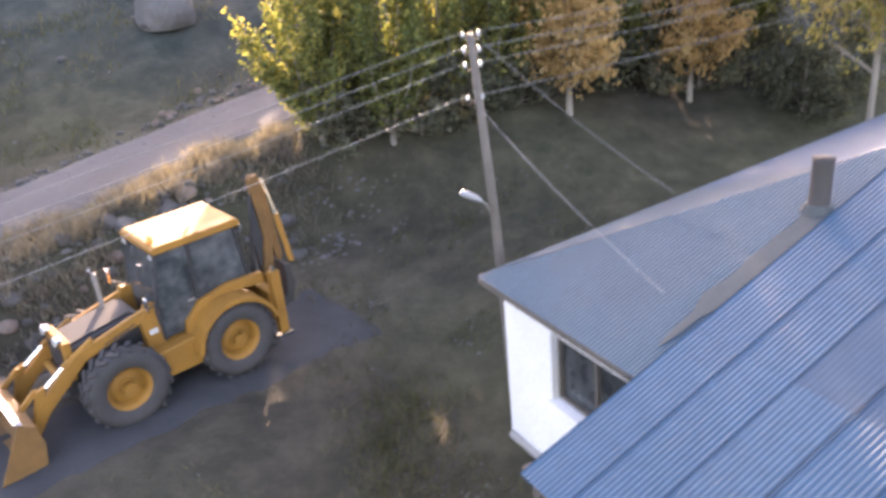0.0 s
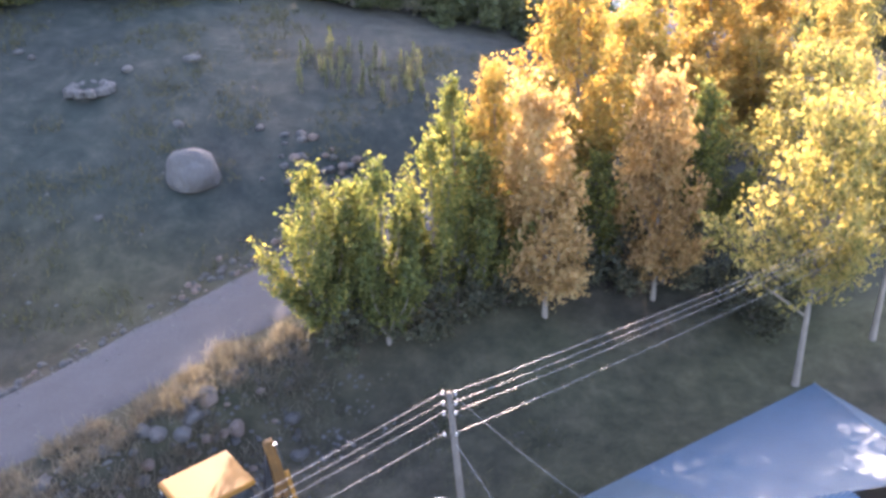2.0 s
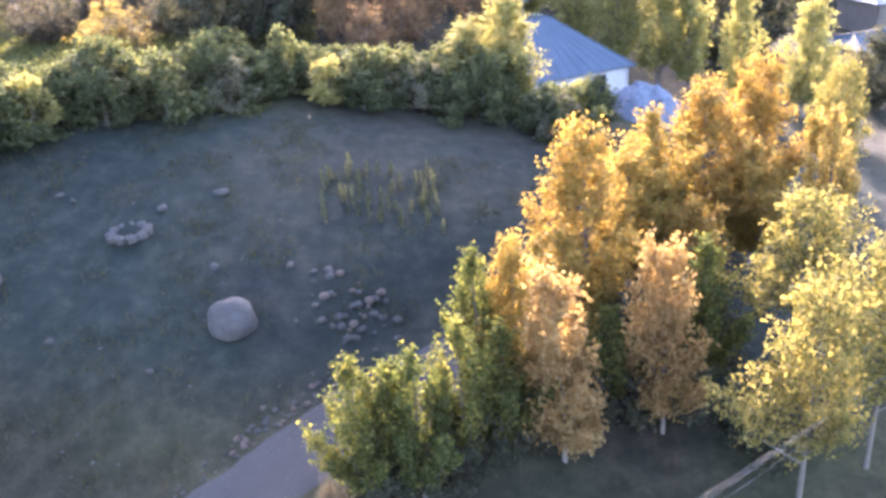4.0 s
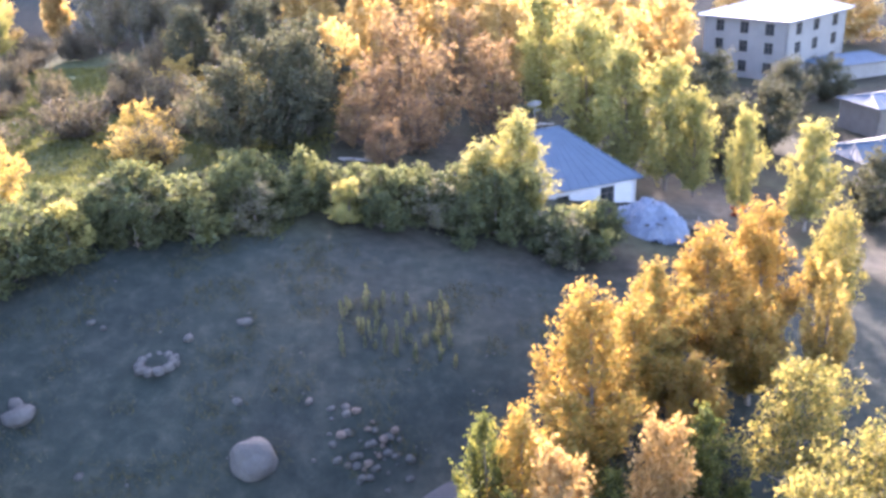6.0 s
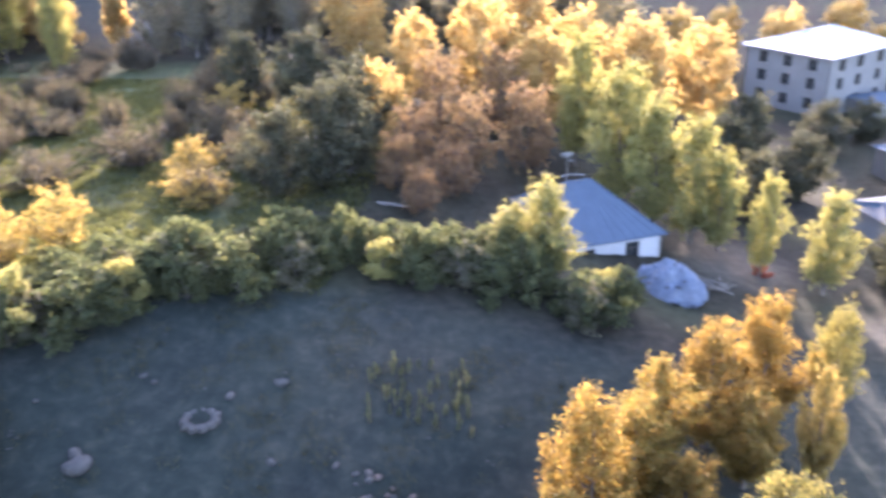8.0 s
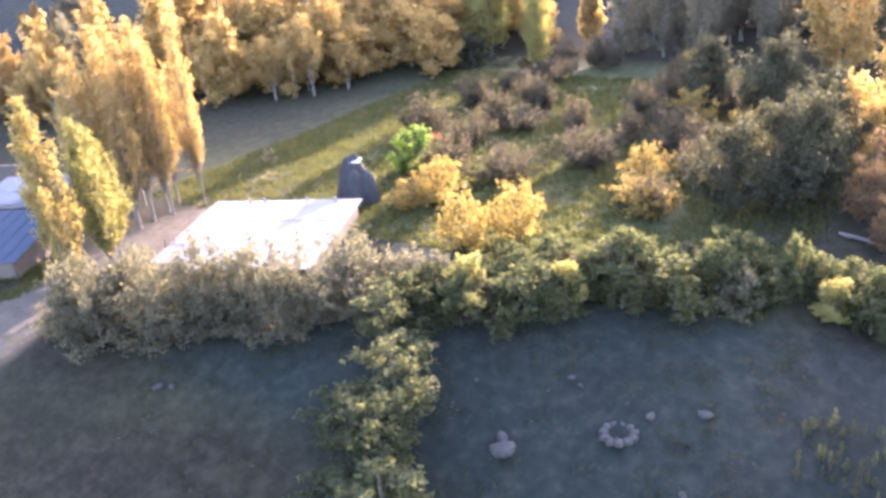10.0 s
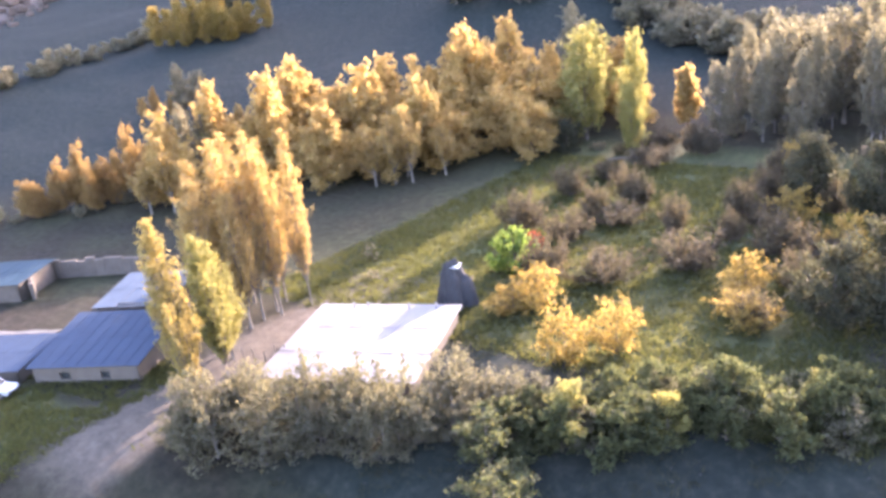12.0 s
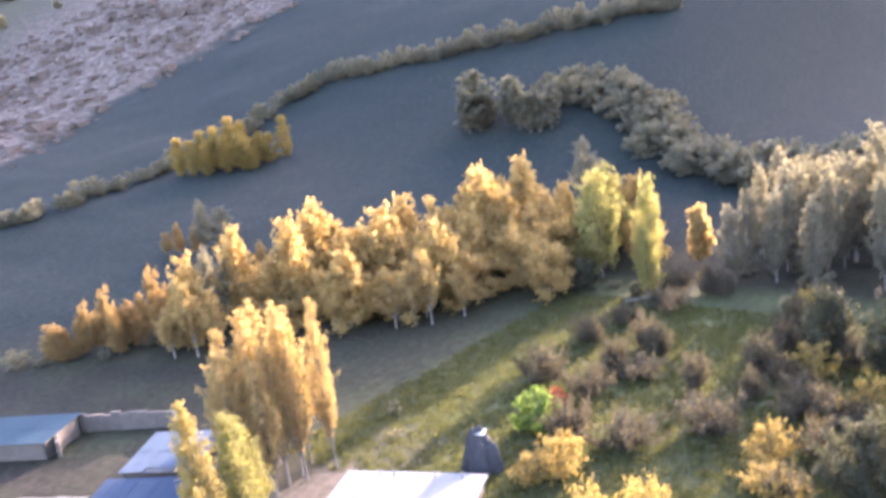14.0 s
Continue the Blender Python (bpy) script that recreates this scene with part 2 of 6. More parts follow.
def ground_material():
    """Soil and grass: the masks dirt and lit patches (R), green (G) and stony (B) say what grows where; a shade tint
    (A) colours in the shade on hill and field.
    """
    m, n, l, b = material("ground_soil_and_grass")
    v = coords(n, l, 1.0)
    att = n.new("ShaderNodeVertexColor")
    att.layer_name = "cover"
    sep = n.new("ShaderNodeSeparateColor")
    l.new(att.outputs[0], sep.inputs[0])
    big, mid, fine = noise_tex(n, l, 0.12, 5, 0.6, v), noise_tex(n, l, 1.1, 6, 0.7, v), noise_tex(n, l, 14.0, 4, 0.7, v)
    base = ramp(n, l, mid, [(0.28, (0.015, 0.013, 0.010)), (0.5, (0.029, 0.025, 0.018)), (0.72, (0.052, 0.043, 0.031))])
    base = blend(n, l, ramp(n, l, big, [(0.38, (0, 0, 0)), (0.62, (1, 1, 1))]), base, ramp(n, l, mid, [(0.3, (0.019, 0.019, 0.012)), (0.7, (0.046, 0.044, 0.027))]))
    green = ramp(n, l, mid, [(0.3, (0.048, 0.058, 0.025)), (0.55, (0.092, 0.102, 0.042)), (0.75, (0.155, 0.150, 0.066))])
    dirt = ramp(n, l, mid, [(0.3, (0.085, 0.072, 0.058)), (0.7, (0.165, 0.138, 0.108))])
    stony = ramp(n, l, noise_tex(n, l, 0.35, 8, 0.75, v), [(0.36, (0.045, 0.035, 0.026)), (0.5, (0.12, 0.09, 0.07)), (0.62, (0.22, 0.175, 0.14))])
    c = blend(n, l, sep.outputs[1], base, green)
    # dark ground tint that stands for shade
    shade_tint = ramp(n, l, mid, [(0.3, (0.011, 0.018, 0.017)), (0.5, (0.017, 0.026, 0.024)), (0.72, (0.034, 0.042, 0.036))])
    c = blend(n, l, att.outputs["Alpha"], c, shade_tint)
    c = blend(n, l, sep.outputs[2], c, stony)
    c = blend(n, l, sep.outputs[0], c, dirt)
    c = blend(n, l, 0.4, c, ramp(n, l, fine, [(0.25, (0.35, 0.35, 0.35)), (0.75, (1.25, 1.25, 1.25))]), "MULTIPLY")
    l.new(c, b.inputs["Base Color"])
    b.inputs["Roughness"].default_value = 0.95
    b.inputs["Specular IOR Level"].default_value = 0.15
    h = blend(n, l, 0.5, mid, fine)
    bump(n, l, b, h, 0.9, 0.12)
    return m


GROUND = ground_material()
m_, n_, l_, b_ = material("packed_dirt_road")
v_ = coords(n_, l_, 1.0)
f_ = noise_tex(n_, l_, 18.0, 4, 0.7, v_)
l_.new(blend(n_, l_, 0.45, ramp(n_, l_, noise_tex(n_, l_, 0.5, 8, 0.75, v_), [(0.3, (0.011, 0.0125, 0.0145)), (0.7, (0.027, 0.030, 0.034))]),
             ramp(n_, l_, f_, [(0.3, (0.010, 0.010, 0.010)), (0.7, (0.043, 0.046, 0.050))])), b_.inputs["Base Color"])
b_.inputs["Roughness"].default_value = 0.95
bump(n_, l_, b_, f_, 0.6, 0.03)
DIRT = m_


YARD_SHADE = plain("yard_shade_grey", (0.028, 0.0295, 0.0305), (0.014, 0.015, 0.0155), 0.95, 0, 1.0, 22.0, 0.9, 0.03)


# ---- builders ----
def smoothstep(t):
    t = min(max(t, 0.0), 1.0)
    return t * t * (3 - 2 * t)


def lerp(a, b, t):
    return a + (b - a) * t


def to_mesh(name, bm, mat):
    me = bpy.data.meshes.new(name)
    bm.normal_update()
    bm.to_mesh(me)
    bm.free()
    me.materials.append(mat)
    return me


def part(name, bm, mat, parent=None, label="", kind="", smooth=False):
    me = bm if isinstance(bm, bpy.types.Mesh) else to_mesh(name, bm, mat)
    if smooth:
        me.polygons.foreach_set("use_smooth", [True] * len(me.polygons))
    ob = new(name, me)
    ob.parent = parent
    return tagged(ob, label, kind=kind)


def thing(name, m, label, category, group="", kind=""):
    ob = new(name)
    ob.empty_display_size = 0.2
    ob.matrix_basis = m
    return tagged(ob, label, category, group, kind)


def add_box(bm, centre, size, rot=None, bevel=0.0):
    r = bmesh.ops.create_cube(bm, size=1.0)
    m = Matrix.Translation(centre) @ (rot.to_4x4() if rot else Matrix()) @ Matrix.Diagonal((*size, 1))
    bmesh.ops.transform(bm, matrix=m, verts=r["verts"])
    if bevel:
        edges = list({e for v in r["verts"] for e in v.link_edges})
        bmesh.ops.bevel(bm, geom=edges, offset=bevel, segments=1, affect="EDGES", profile=0.5)
    return bm


def box(centre, size, rot=None, bevel=0.0):
    return add_box(bmesh.new(), centre, size, rot, bevel)


def add_tube(bm, points, radii, sides=8, caps=True):
    """A tube of changing radius along points."""
    rings = []
    pts = [Vector(p) for p in points]
    for i, p in enumerate(pts):
        ahead = (pts[min(i + 1, len(pts) - 1)] - pts[max(i - 1, 0)]).normalized()
        side = ahead.cross(Vector((0, 0, 1)) if abs(ahead.z) < 0.95 else Vector((1, 0, 0))).normalized()
        up = side.cross(ahead)
        r = radii[i] if isinstance(radii, (list, tuple)) else radii
        rings.append([bm.verts.new(p + r * (math.cos(a) * side + math.sin(a) * up)) for a in (2 * math.pi * k / sides for k in range(sides))])
    for a, b in zip(rings, rings[1:]):
        for k in range(sides):
            bm.faces.new((a[k], a[(k + 1) % sides], b[(k + 1) % sides], b[k]))
    if caps:
        bm.faces.new(rings[0])
        bm.faces.new(rings[-1])
    return bm


def tube(points, radii, sides=8):
    return add_tube(bmesh.new(), points, radii, sides)


def add_prism(bm, outline, axis, a, b):
    """An outline in the plane across an axis ('y': outline in x, z), drawn out from a to b."""
    def at(p, d):
        return (p[0], d, p[1]) if axis == "y" else (d, p[0], p[1]) if axis == "x" else (p[0], p[1], d)
    lo, hi = [bm.verts.new(at(p, a)) for p in outline], [bm.verts.new(at(p, b)) for p in outline]
    n = len(outline)
    bm.faces.new(lo)
    bm.faces.new(list(reversed(hi)))
    for i in range(n):
        bm.faces.new((lo[i], hi[i], hi[(i + 1) % n], lo[(i + 1) % n]))
    bmesh.ops.recalc_face_normals(bm, faces=bm.faces)
    return bm


def prism(outline, axis, a, b, bevel=0.0):
    bm = add_prism(bmesh.new(), outline, axis, a, b)
    if bevel:
        bmesh.ops.bevel(bm, geom=list(bm.edges), offset=bevel, segments=1, affect="EDGES", profile=0.5)
    return bm


def quads_mesh(name, verts, mat):
    """A mesh of loose quads from an array (n, 4, 3)."""
    n = len(verts)
    me = bpy.data.meshes.new(name)
    me.vertices.add(4 * n)
    me.vertices.foreach_set("co", verts.reshape(-1).astype(np.float32))
    me.loops.add(4 * n)
    me.loops.foreach_set("vertex_index", np.arange(4 * n, dtype=np.int32))
    me.polygons.add(n)
    me.polygons.foreach_set("loop_start", np.arange(0, 4 * n, 4, dtype=np.int32))
    me.update(calc_edges=True)
    me.materials.append(mat)
    return me


def leaf_quads(rng, centres, size, flat=0.0, stretch=1.5):
    """Leaves as quads, bent out of flat at one corner, turned at random, around the given centres."""
    n = len(centres)
    d = rng.normal(size=(n, 3))
    d[:, 2] *= 1 - flat
    d /= np.linalg.norm(d, axis=1)[:, None] + 1e-9
    e = rng.normal(size=(n, 3))
    e -= (e * d).sum(1)[:, None] * d
    e /= np.linalg.norm(e, axis=1)[:, None] + 1e-9
    s = size * rng.uniform(0.6, 1.35, (n, 1))
    f = np.cross(d, e)
    lift = 0.25 * s * d
    return np.stack([centres - stretch * s * e / 2, centres + s * f / 2 + lift, centres + stretch * s * e / 2, centres - s * f / 2 + lift], 1)


# ---- the lie of the land ----
SKYLINE = [(-1100, 120), (-700, 135), (-500, 148), (-421, 155), (-345, 166), (-330, 175), (-316, 181), (-297, 179), (-275, 169), (-239, 170), (-219, 172.5), (-190, 173), (-175, 173.5), (-158, 171.5), (-137, 168.5), (-119, 166.5), (-100, 165), (-95.5, 152), (-79, 150), (-60, 149), (-20, 146), (30, 143), (60, 139), (120, 136), (200, 110), (500, 25), (900, 20)]


def road_frame(x, y):
    """Distance across the dirt road from its outer edge, and along it."""
    return -0.74 * (x + 8.2) + 0.67 * (y - 18.7), 0.67 * (x + 8.2) + 0.74 * (y - 18.7)


def valley(x, y):
    ye = y - 0.35 * min(x + 18, 0) - 0.5 * min(x + 40, 0)
    t = min(max((ye - 21) / 28, 0), 1)
    return 9.5 * smoothstep((35 - x) / 60) * t * (1.5 - 0.5 * t * t)


def height(x, y):
    q, s = road_frame(x, y)
    field = valley(x, y)
    road = 1.8 + 0.07 * min(max(s, -20), 8)
    wide = 2.2 + 9 * smoothstep((s - 4) / 8)
    yard = -0.8 * smoothstep((x + 5.5) / 5) * smoothstep((20 - y) / 5)
    z = lerp(lerp(yard, road, smoothstep((q + wide) / wide)), field, smoothstep((q - 4) / 5))
    z = lerp(z, field, smoothstep((s - 10) / 15) * smoothstep((y - 20) / 6))
    d = -0.75 * x + 0.66 * y - 128
    z += 0.17 * (math.sqrt(d * d + 100) + d) / 2
    up = y - 150
    z += min(0.25 * (math.sqrt(up * up + 200) + up) / 2, 36) * smoothstep((-x - 60) / 60)
    if y > 430:
        for (xa, za), (xb, zb) in zip(SKYLINE, SKYLINE[1:]):
            if xa <= x <= xb:
                top = lerp(za, zb, (x - xa) / (xb - xa))
                z += max(top - z, 0) * smoothstep((y - 440) / 190)
    return z


STONE_EDGE = [(-400, -230), (60, -240), (101, -265), (144, -292), (198, -299), (245, -292), (300, -300), (3000, -500)]


def beyond_stone_edge(x, y):
    """Metres past the edge of the stony slope, towards the west."""
    for (ya, xa), (yb, xb) in zip(STONE_EDGE, STONE_EDGE[1:]):
        if ya <= y <= yb:
            return lerp(xa, xb, (y - ya) / (yb - ya)) - x
    return -99.0


def steps(parts):
    out = [parts[0][0]]
    for a, b, step in parts:
        n = max(1, round((b - a) / step))
        out += [a + (b - a) * (k + 1) / n for k in range(n)]
    return out


def ground_cover(x, y):
    q, s = road_frame(x, y)
    n = noise.noise((x * 0.11, y * 0.11, 3.0))
    dirt = smoothstep((3.2 - abs(q + 4.2)) / 2.0) * smoothstep((6 - s) / 5) * 0.12
    way = abs(x + 60 + 0.06 * (y - 40)) - 3.2 - 1.2 * n
    dirt = max(dirt, smoothstep(1 - way / 2.5) * smoothstep((62 - y) / 8) * smoothstep((y - 16) / 6) * 0.9)
    # two bare patches right of the lower house; their tan also paints sunlight
    dirt = max(dirt, smoothstep((6.5 - math.hypot(x - 20, y - 68)) / 4) * 0.55, smoothstep((4 - math.hypot((x - 31) * 0.6, y - 58)) / 3) * 0.45)
    # green cut back west of x -60: the meadow's shaded side put into colour
    green = smoothstep((y - 46) / 6) * smoothstep((118 - y) / 10) * smoothstep((x + 108) / 40) * (0.3 + 0.7 * smoothstep((x + 80) / 20)) * smoothstep((-13 - x) / 9) * (0.75 + 0.4 * n)
    green = max(green, smoothstep((-62 - x) / 3) * smoothstep((26 - y) / 3) * smoothstep((x + 95) / 10) * 0.8, 0.05 + 0.3 * n)
    rx = beyond_stone_edge(x, y) + 12 * n
    stony = smoothstep(rx / 12)
    far = smoothstep((-x - 420 - 0.5 * (y - 200)) / 120)
    # shade on the hillside and field, painted in as darker ground
    shade_tint = smoothstep((-x - 100 - 0.55 * (100 - y) - 8 * n) / 30) if y < 130 else smoothstep((-x - 40 - 10 * n) / 20)
    shade_tint = max(shade_tint, 0.75 * smoothstep((y - 25) / 6) * smoothstep(((52 if x < 14 else 56) - y) / 6) * smoothstep((44 - x) / 8) * smoothstep((x + 56) / 6) * (1.15 + 0.4 * n))
    return dirt, max(min(green, 1), 0) * (1 - stony) + 0.4 * far, stony * (1 - 0.85 * far), 0.85 * shade_tint * (1 - stony)


def uneven(x, y):
    """Small bumps of the ground; the road is smoother."""
    q, s = road_frame(x, y)
    on_road = smoothstep((q + 0.4) / 0.6) * smoothstep((5.0 - q) / 0.6) * smoothstep((18 - s) / 4)
    return (1 - 0.85 * on_road) * (0.10 * noise.noise((x * 0.8, y * 0.8, 0)) + 0.05 * noise.noise((x * 2.7, y * 2.7, 5))) - 0.03 * on_road


def build_ground():
    xs = steps([(-2400, -900, 150), (-900, -400, 20), (-400, -110, 5), (-110, -24, 1.2), (-24, 14, 0.35), (14, 40, 0.9), (40, 120, 5), (120, 2000, 130)])
    ys = steps([(-900, -60, 90), (-60, 4, 6), (4, 42, 0.38), (42, 110, 1.2), (110, 460, 5), (460, 700, 20), (700, 3000, 150)])
    verts, cover = [], []
    for y in ys:
        for x in xs:
            z = height(x, y) + uneven(x, y)
            if x < -140:
                z += 1.2 * noise.noise((x * 0.035, y * 0.035, 9)) + 0.5 * noise.noise((x * 0.12, y * 0.12, 2))
            verts.append((x, y, z))
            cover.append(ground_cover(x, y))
    w = len(xs)
    faces = [(j * w + i, j * w + i + 1, (j + 1) * w + i + 1, (j + 1) * w + i) for j in range(len(ys) - 1) for i in range(w - 1)]
    me = bpy.data.meshes.new("ground")
    me.from_pydata(verts, [], faces)
    me.polygons.foreach_set("use_smooth", [True] * len(faces))
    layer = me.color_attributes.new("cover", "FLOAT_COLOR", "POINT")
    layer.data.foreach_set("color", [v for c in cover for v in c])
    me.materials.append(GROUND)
    return tagged(new("ground", me), "rough dark soil and patchy autumn grass rising to a stony hillside", "ground", kind="structure")


build_ground()


def ribbon(name, centre, half, mat, label, lift=0.04, across=6, bumps=0.0):
    """A strip laid on the ground along a centre line."""
    bm = bmesh.new()
    rows = []
    for i, (x, y) in enumerate(centre):
        a, b = Vector(centre[max(i - 1, 0)]), Vector(centre[min(i + 1, len(centre) - 1)])
        d = (b - a).normalized()
        w = half * (1 + 0.12 * noise.noise((x * 0.5, y * 0.5, 1)))
        row = []
        for k in range(across + 1):
            u = 2 * k / across - 1
            px, py = x - d.y * w * u, y + d.x * w * u
            rut = -0.05 * math.exp(-((abs(u) - 0.45) / 0.16) ** 2)
            row.append(bm.verts.new((px, py, height(px, py) + bumps * uneven(px, py) + lift * (1 - abs(u) ** 6 * 1.6) + rut * 0.5)))
        rows.append(row)
    for a, b in zip(rows, rows[1:]):
        for k in range(across):
            bm.faces.new((a[k + 1], a[k], b[k], b[k + 1]))
    return tagged(part(name, bm, mat, smooth=True), label, "road", kind="structure")


ROAD = [(-8.2 + 0.67 * s - 0.74 * 2.95, 18.7 + 0.74 * s + 0.67 * 2.95 - 0.02 * max(s - 6, 0) ** 2) for s in [-34 + 0.6 * k for k in range(86)]]
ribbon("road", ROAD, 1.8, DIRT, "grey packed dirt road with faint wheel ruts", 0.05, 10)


# strip laid over the yard; its blue-grey stands for the shade there
SHADE_STRIP = [(-13.0 + 0.25 * k, 8.6 + 0.10 * k + 0.0026 * k * k) for k in range(41)]
ribbon("yard_track", SHADE_STRIP, 1.25, YARD_SHADE, "blue-grey strip across the yard below the bank, coloured as shade", 0.055, 9, 1.0)


# ---- plants ----
def envelope(shape, u):
    """Crown radius, 0 to 1, at a share u of the crown's height."""
    if shape == "spire":
        return (0.35 + 0.65 * math.sin(math.pi * min(1, 0.15 + 0.62 * u) ** 0.9)) * (1 - u ** 5) * (0.35 + 0.65 * min(1, 2.2 * u))
    if shape == "oval":
        return math.sin(math.pi * (0.12 + 0.80 * u)) ** 0.7 * (1 - 0.55 * max(0, u - 0.55))
    return math.sqrt(max(0.0, 1 - (2 * u - 0.9) ** 2 / 1.25))


RISE = {"spire": 5.5, "oval": 1.7, "round": 0.85}


def tree_meshes(name, seed, h, r, bare, shape, clumps, leaves, leaf, mat, bark, twigs=0, plume=1.0, stout=1.0):
    """A tapered trunk, limbs that rise to an uneven crown, and leaves in sprays along the outer twigs, with gaps between them."""
    rng = np.random.default_rng(seed)
    z0, tr = bare * h, stout * (0.0095 * h + 0.022)
    lean = rng.normal(size=2) * 0.02 * h
    rise = RISE[shape]

    def stem(z):
        t = z / h
        return np.array([lean[0] * t * t, lean[1] * t * t, z])

    ph = rng.uniform(0, 6.28, 3)
    count = max(9, clumps // 5)
    limbs = []
    for k in range(count):
        u = ((k + rng.random()) / count) ** 0.85
        a = 2.4 * k + rng.uniform(-0.5, 0.5)
        wild = 0.45 if shape == "spire" else 1.0
        swell = 1 + wild * 0.22 * math.sin(2 * a + ph[0]) + 0.16 * math.sin(3 * a + 5 * u + ph[1]) + 0.10 * math.sin(9 * u + ph[2])
        env = envelope(shape, u) * r * swell * rng.uniform(0.48, 1.0)
        zt = z0 + u * (0.95 * h - z0) * rng.uniform(0.93, 1.02)
        zr = min(max(zt - env * rise * rng.uniform(0.8, 1.2) - 0.04 * h, 0.5 * z0 + 0.08 * h * rng.random()), 0.86 * h)
        tip = stem(zt) + [env * math.cos(a), env * math.sin(a), 0]
        root = stem(zr)
        mid = 0.5 * (root + tip) + np.array([math.cos(a), math.sin(a), -0.3]) * 0.14 * env
        limbs.append((root, mid, tip, 0.35 * r + env))
    share = np.array([w for *_, w in limbs])
    share /= share.sum()
    pts, stalks = [], []
    for (root, mid, tip, w), sh in zip(limbs, share):
        n = max(4, int(leaves * sh / 14))
        s = (rng.uniform(0.12, 1.0, (n, 1))) ** 0.6
        base = (1 - s) ** 2 * root + 2 * s * (1 - s) * mid + s * s * tip
        run = tip - root
        d = 0.5 * run / (np.linalg.norm(run) + 1e-6) + (0.40 if shape == "spire" else 0.62) * rng.normal(size=(n, 3)) + [0, 0, 0.22 * rise]
        d /= np.linalg.norm(d, axis=1)[:, None]
        long = r * rng.uniform(0.16, 0.42, (n, 1)) * math.sqrt(plume)
        end = base + d * long
        stalks += list(zip(base, end))
        v = rng.uniform(0.05, 1.0, (n, 14, 1)) ** 0.75
        p = base[:, None] + (end - base)[:, None] * v
        p = p + rng.normal(size=p.shape) * (0.045 * r * (1.1 - 0.8 * v) + 0.5 * leaf)
        pts.append(p.reshape(-1, 3))
    pts = np.concatenate(pts)
    pts[:, 2] = np.maximum(pts[:, 2], 0.02 * h + 0.1)
    crown = quads_mesh("crown", leaf_quads(rng, pts, leaf), mat)
    bm = bmesh.new()
    axis = [stem(z * h).tolist() for z in (-0.4 / h, 0.08, 0.25, 0.45, 0.7, 0.94)]
    add_tube(bm, axis, [tr * 1.4, tr, tr * 0.85, tr * 0.6, tr * 0.35, tr * 0.1], 7)
    for root, mid, tip, w in limbs:
        rr = float(tr * max(0.16, 0.5 - 0.4 * root[2] / h))
        add_tube(bm, [root.tolist(), mid.tolist(), tip.tolist()], [rr, rr * 0.6, rr * 0.15], 4, False)
    for k in rng.permutation(len(stalks))[:twigs * 10]:
        add_tube(bm, [q.tolist() for q in stalks[k]], [tr * 0.10, tr * 0.04], 3, False)
    return to_mesh("trunk", bm, bark), crown


def vase_meshes(seed, h, r, shoots, per, leaf, mat, bark, loose=0.07):
    """A pruned fruit tree: a short stem, limbs that spread low, and straight shoots rising from them, thinly leaved."""
    rng = np.random.default_rng(seed)
    bm = bmesh.new()
    add_tube(bm, [(0, 0, -0.3), (0.03, 0.02, 0.16 * h), (0, 0, 0.26 * h)], [0.13, 0.10, 0.09], 7)
    pts = []
    for k in range(8):
        a, reach = 0.785 * k + rng.uniform(-0.35, 0.35), r * rng.uniform(0.5, 1.15)
        out = np.array([math.cos(a), math.sin(a), 0.0])
        p0, p1, p2 = np.array([0, 0, 0.06 * h]), 0.55 * reach * out + [0, 0, 0.09 * h], reach * out + [0, 0, 0.16 * h * rng.uniform(0.6, 1.5)]
        add_tube(bm, [p0.tolist(), p1.tolist(), p2.tolist()], [0.07, 0.05, 0.03], 5, False)
        for j in range(shoots):
            t = rng.uniform(0.05, 1.0)
            base = (1 - t) ** 2 * p0 + 2 * t * (1 - t) * p1 + t * t * p2
            d = 0.75 * t * out + rng.normal(size=3) * 0.28 + [0, 0, 1.0]
            tip = base + d / np.linalg.norm(d) * h * rng.uniform(0.30, 0.80) * (1.2 - 0.45 * t)
            add_tube(bm, [base.tolist(), tip.tolist()], [0.022, 0.012], 3, False)
            v = rng.uniform(0.05, 1.0, (per, 1)) ** 0.85
            pts.append(base + (tip - base) * v + rng.normal(size=(per, 3)) * loose)
    return to_mesh("trunk", bm, bark), quads_mesh("crown", leaf_quads(rng, np.concatenate(pts), leaf), mat)


def plant(name, meshes, label, category, group=""):
    ob = thing(name, Matrix(), label, category, group)
    part("trunk", meshes[0], None, ob, smooth=True)
    part("crown", meshes[1], None, ob)
    return ob


def stand(ob, spots, seed, first=True):
    """Puts a plant at its spots (x, y, height scale, width scale), turned at random; the plant itself takes the first."""
    rng = random.Random(seed)
    for k, (x, y, sz, sw) in enumerate(spots):
        m = Matrix.Translation((x, y, height(x, y) - 0.05)) @ Euler((0, 0, rng.uniform(0, 6.28))).to_matrix().to_4x4() @ Matrix.Diagonal((sw, sw, sz, 1))
        if k == 0 and first:
            ob.matrix_basis = m
        else:
            copy_thing(ob, m)


G_ROW = "autumn trees beside the road"
tree = plant("green_tree", tree_meshes("g", 11, 6.3, 1.75, 0.05, "spire", 150, 11500, 0.10, LEAF_GREEN, BARK, 4, 1.8), "young tree with green leaves turning yellow at the tips", "tree", G_ROW)
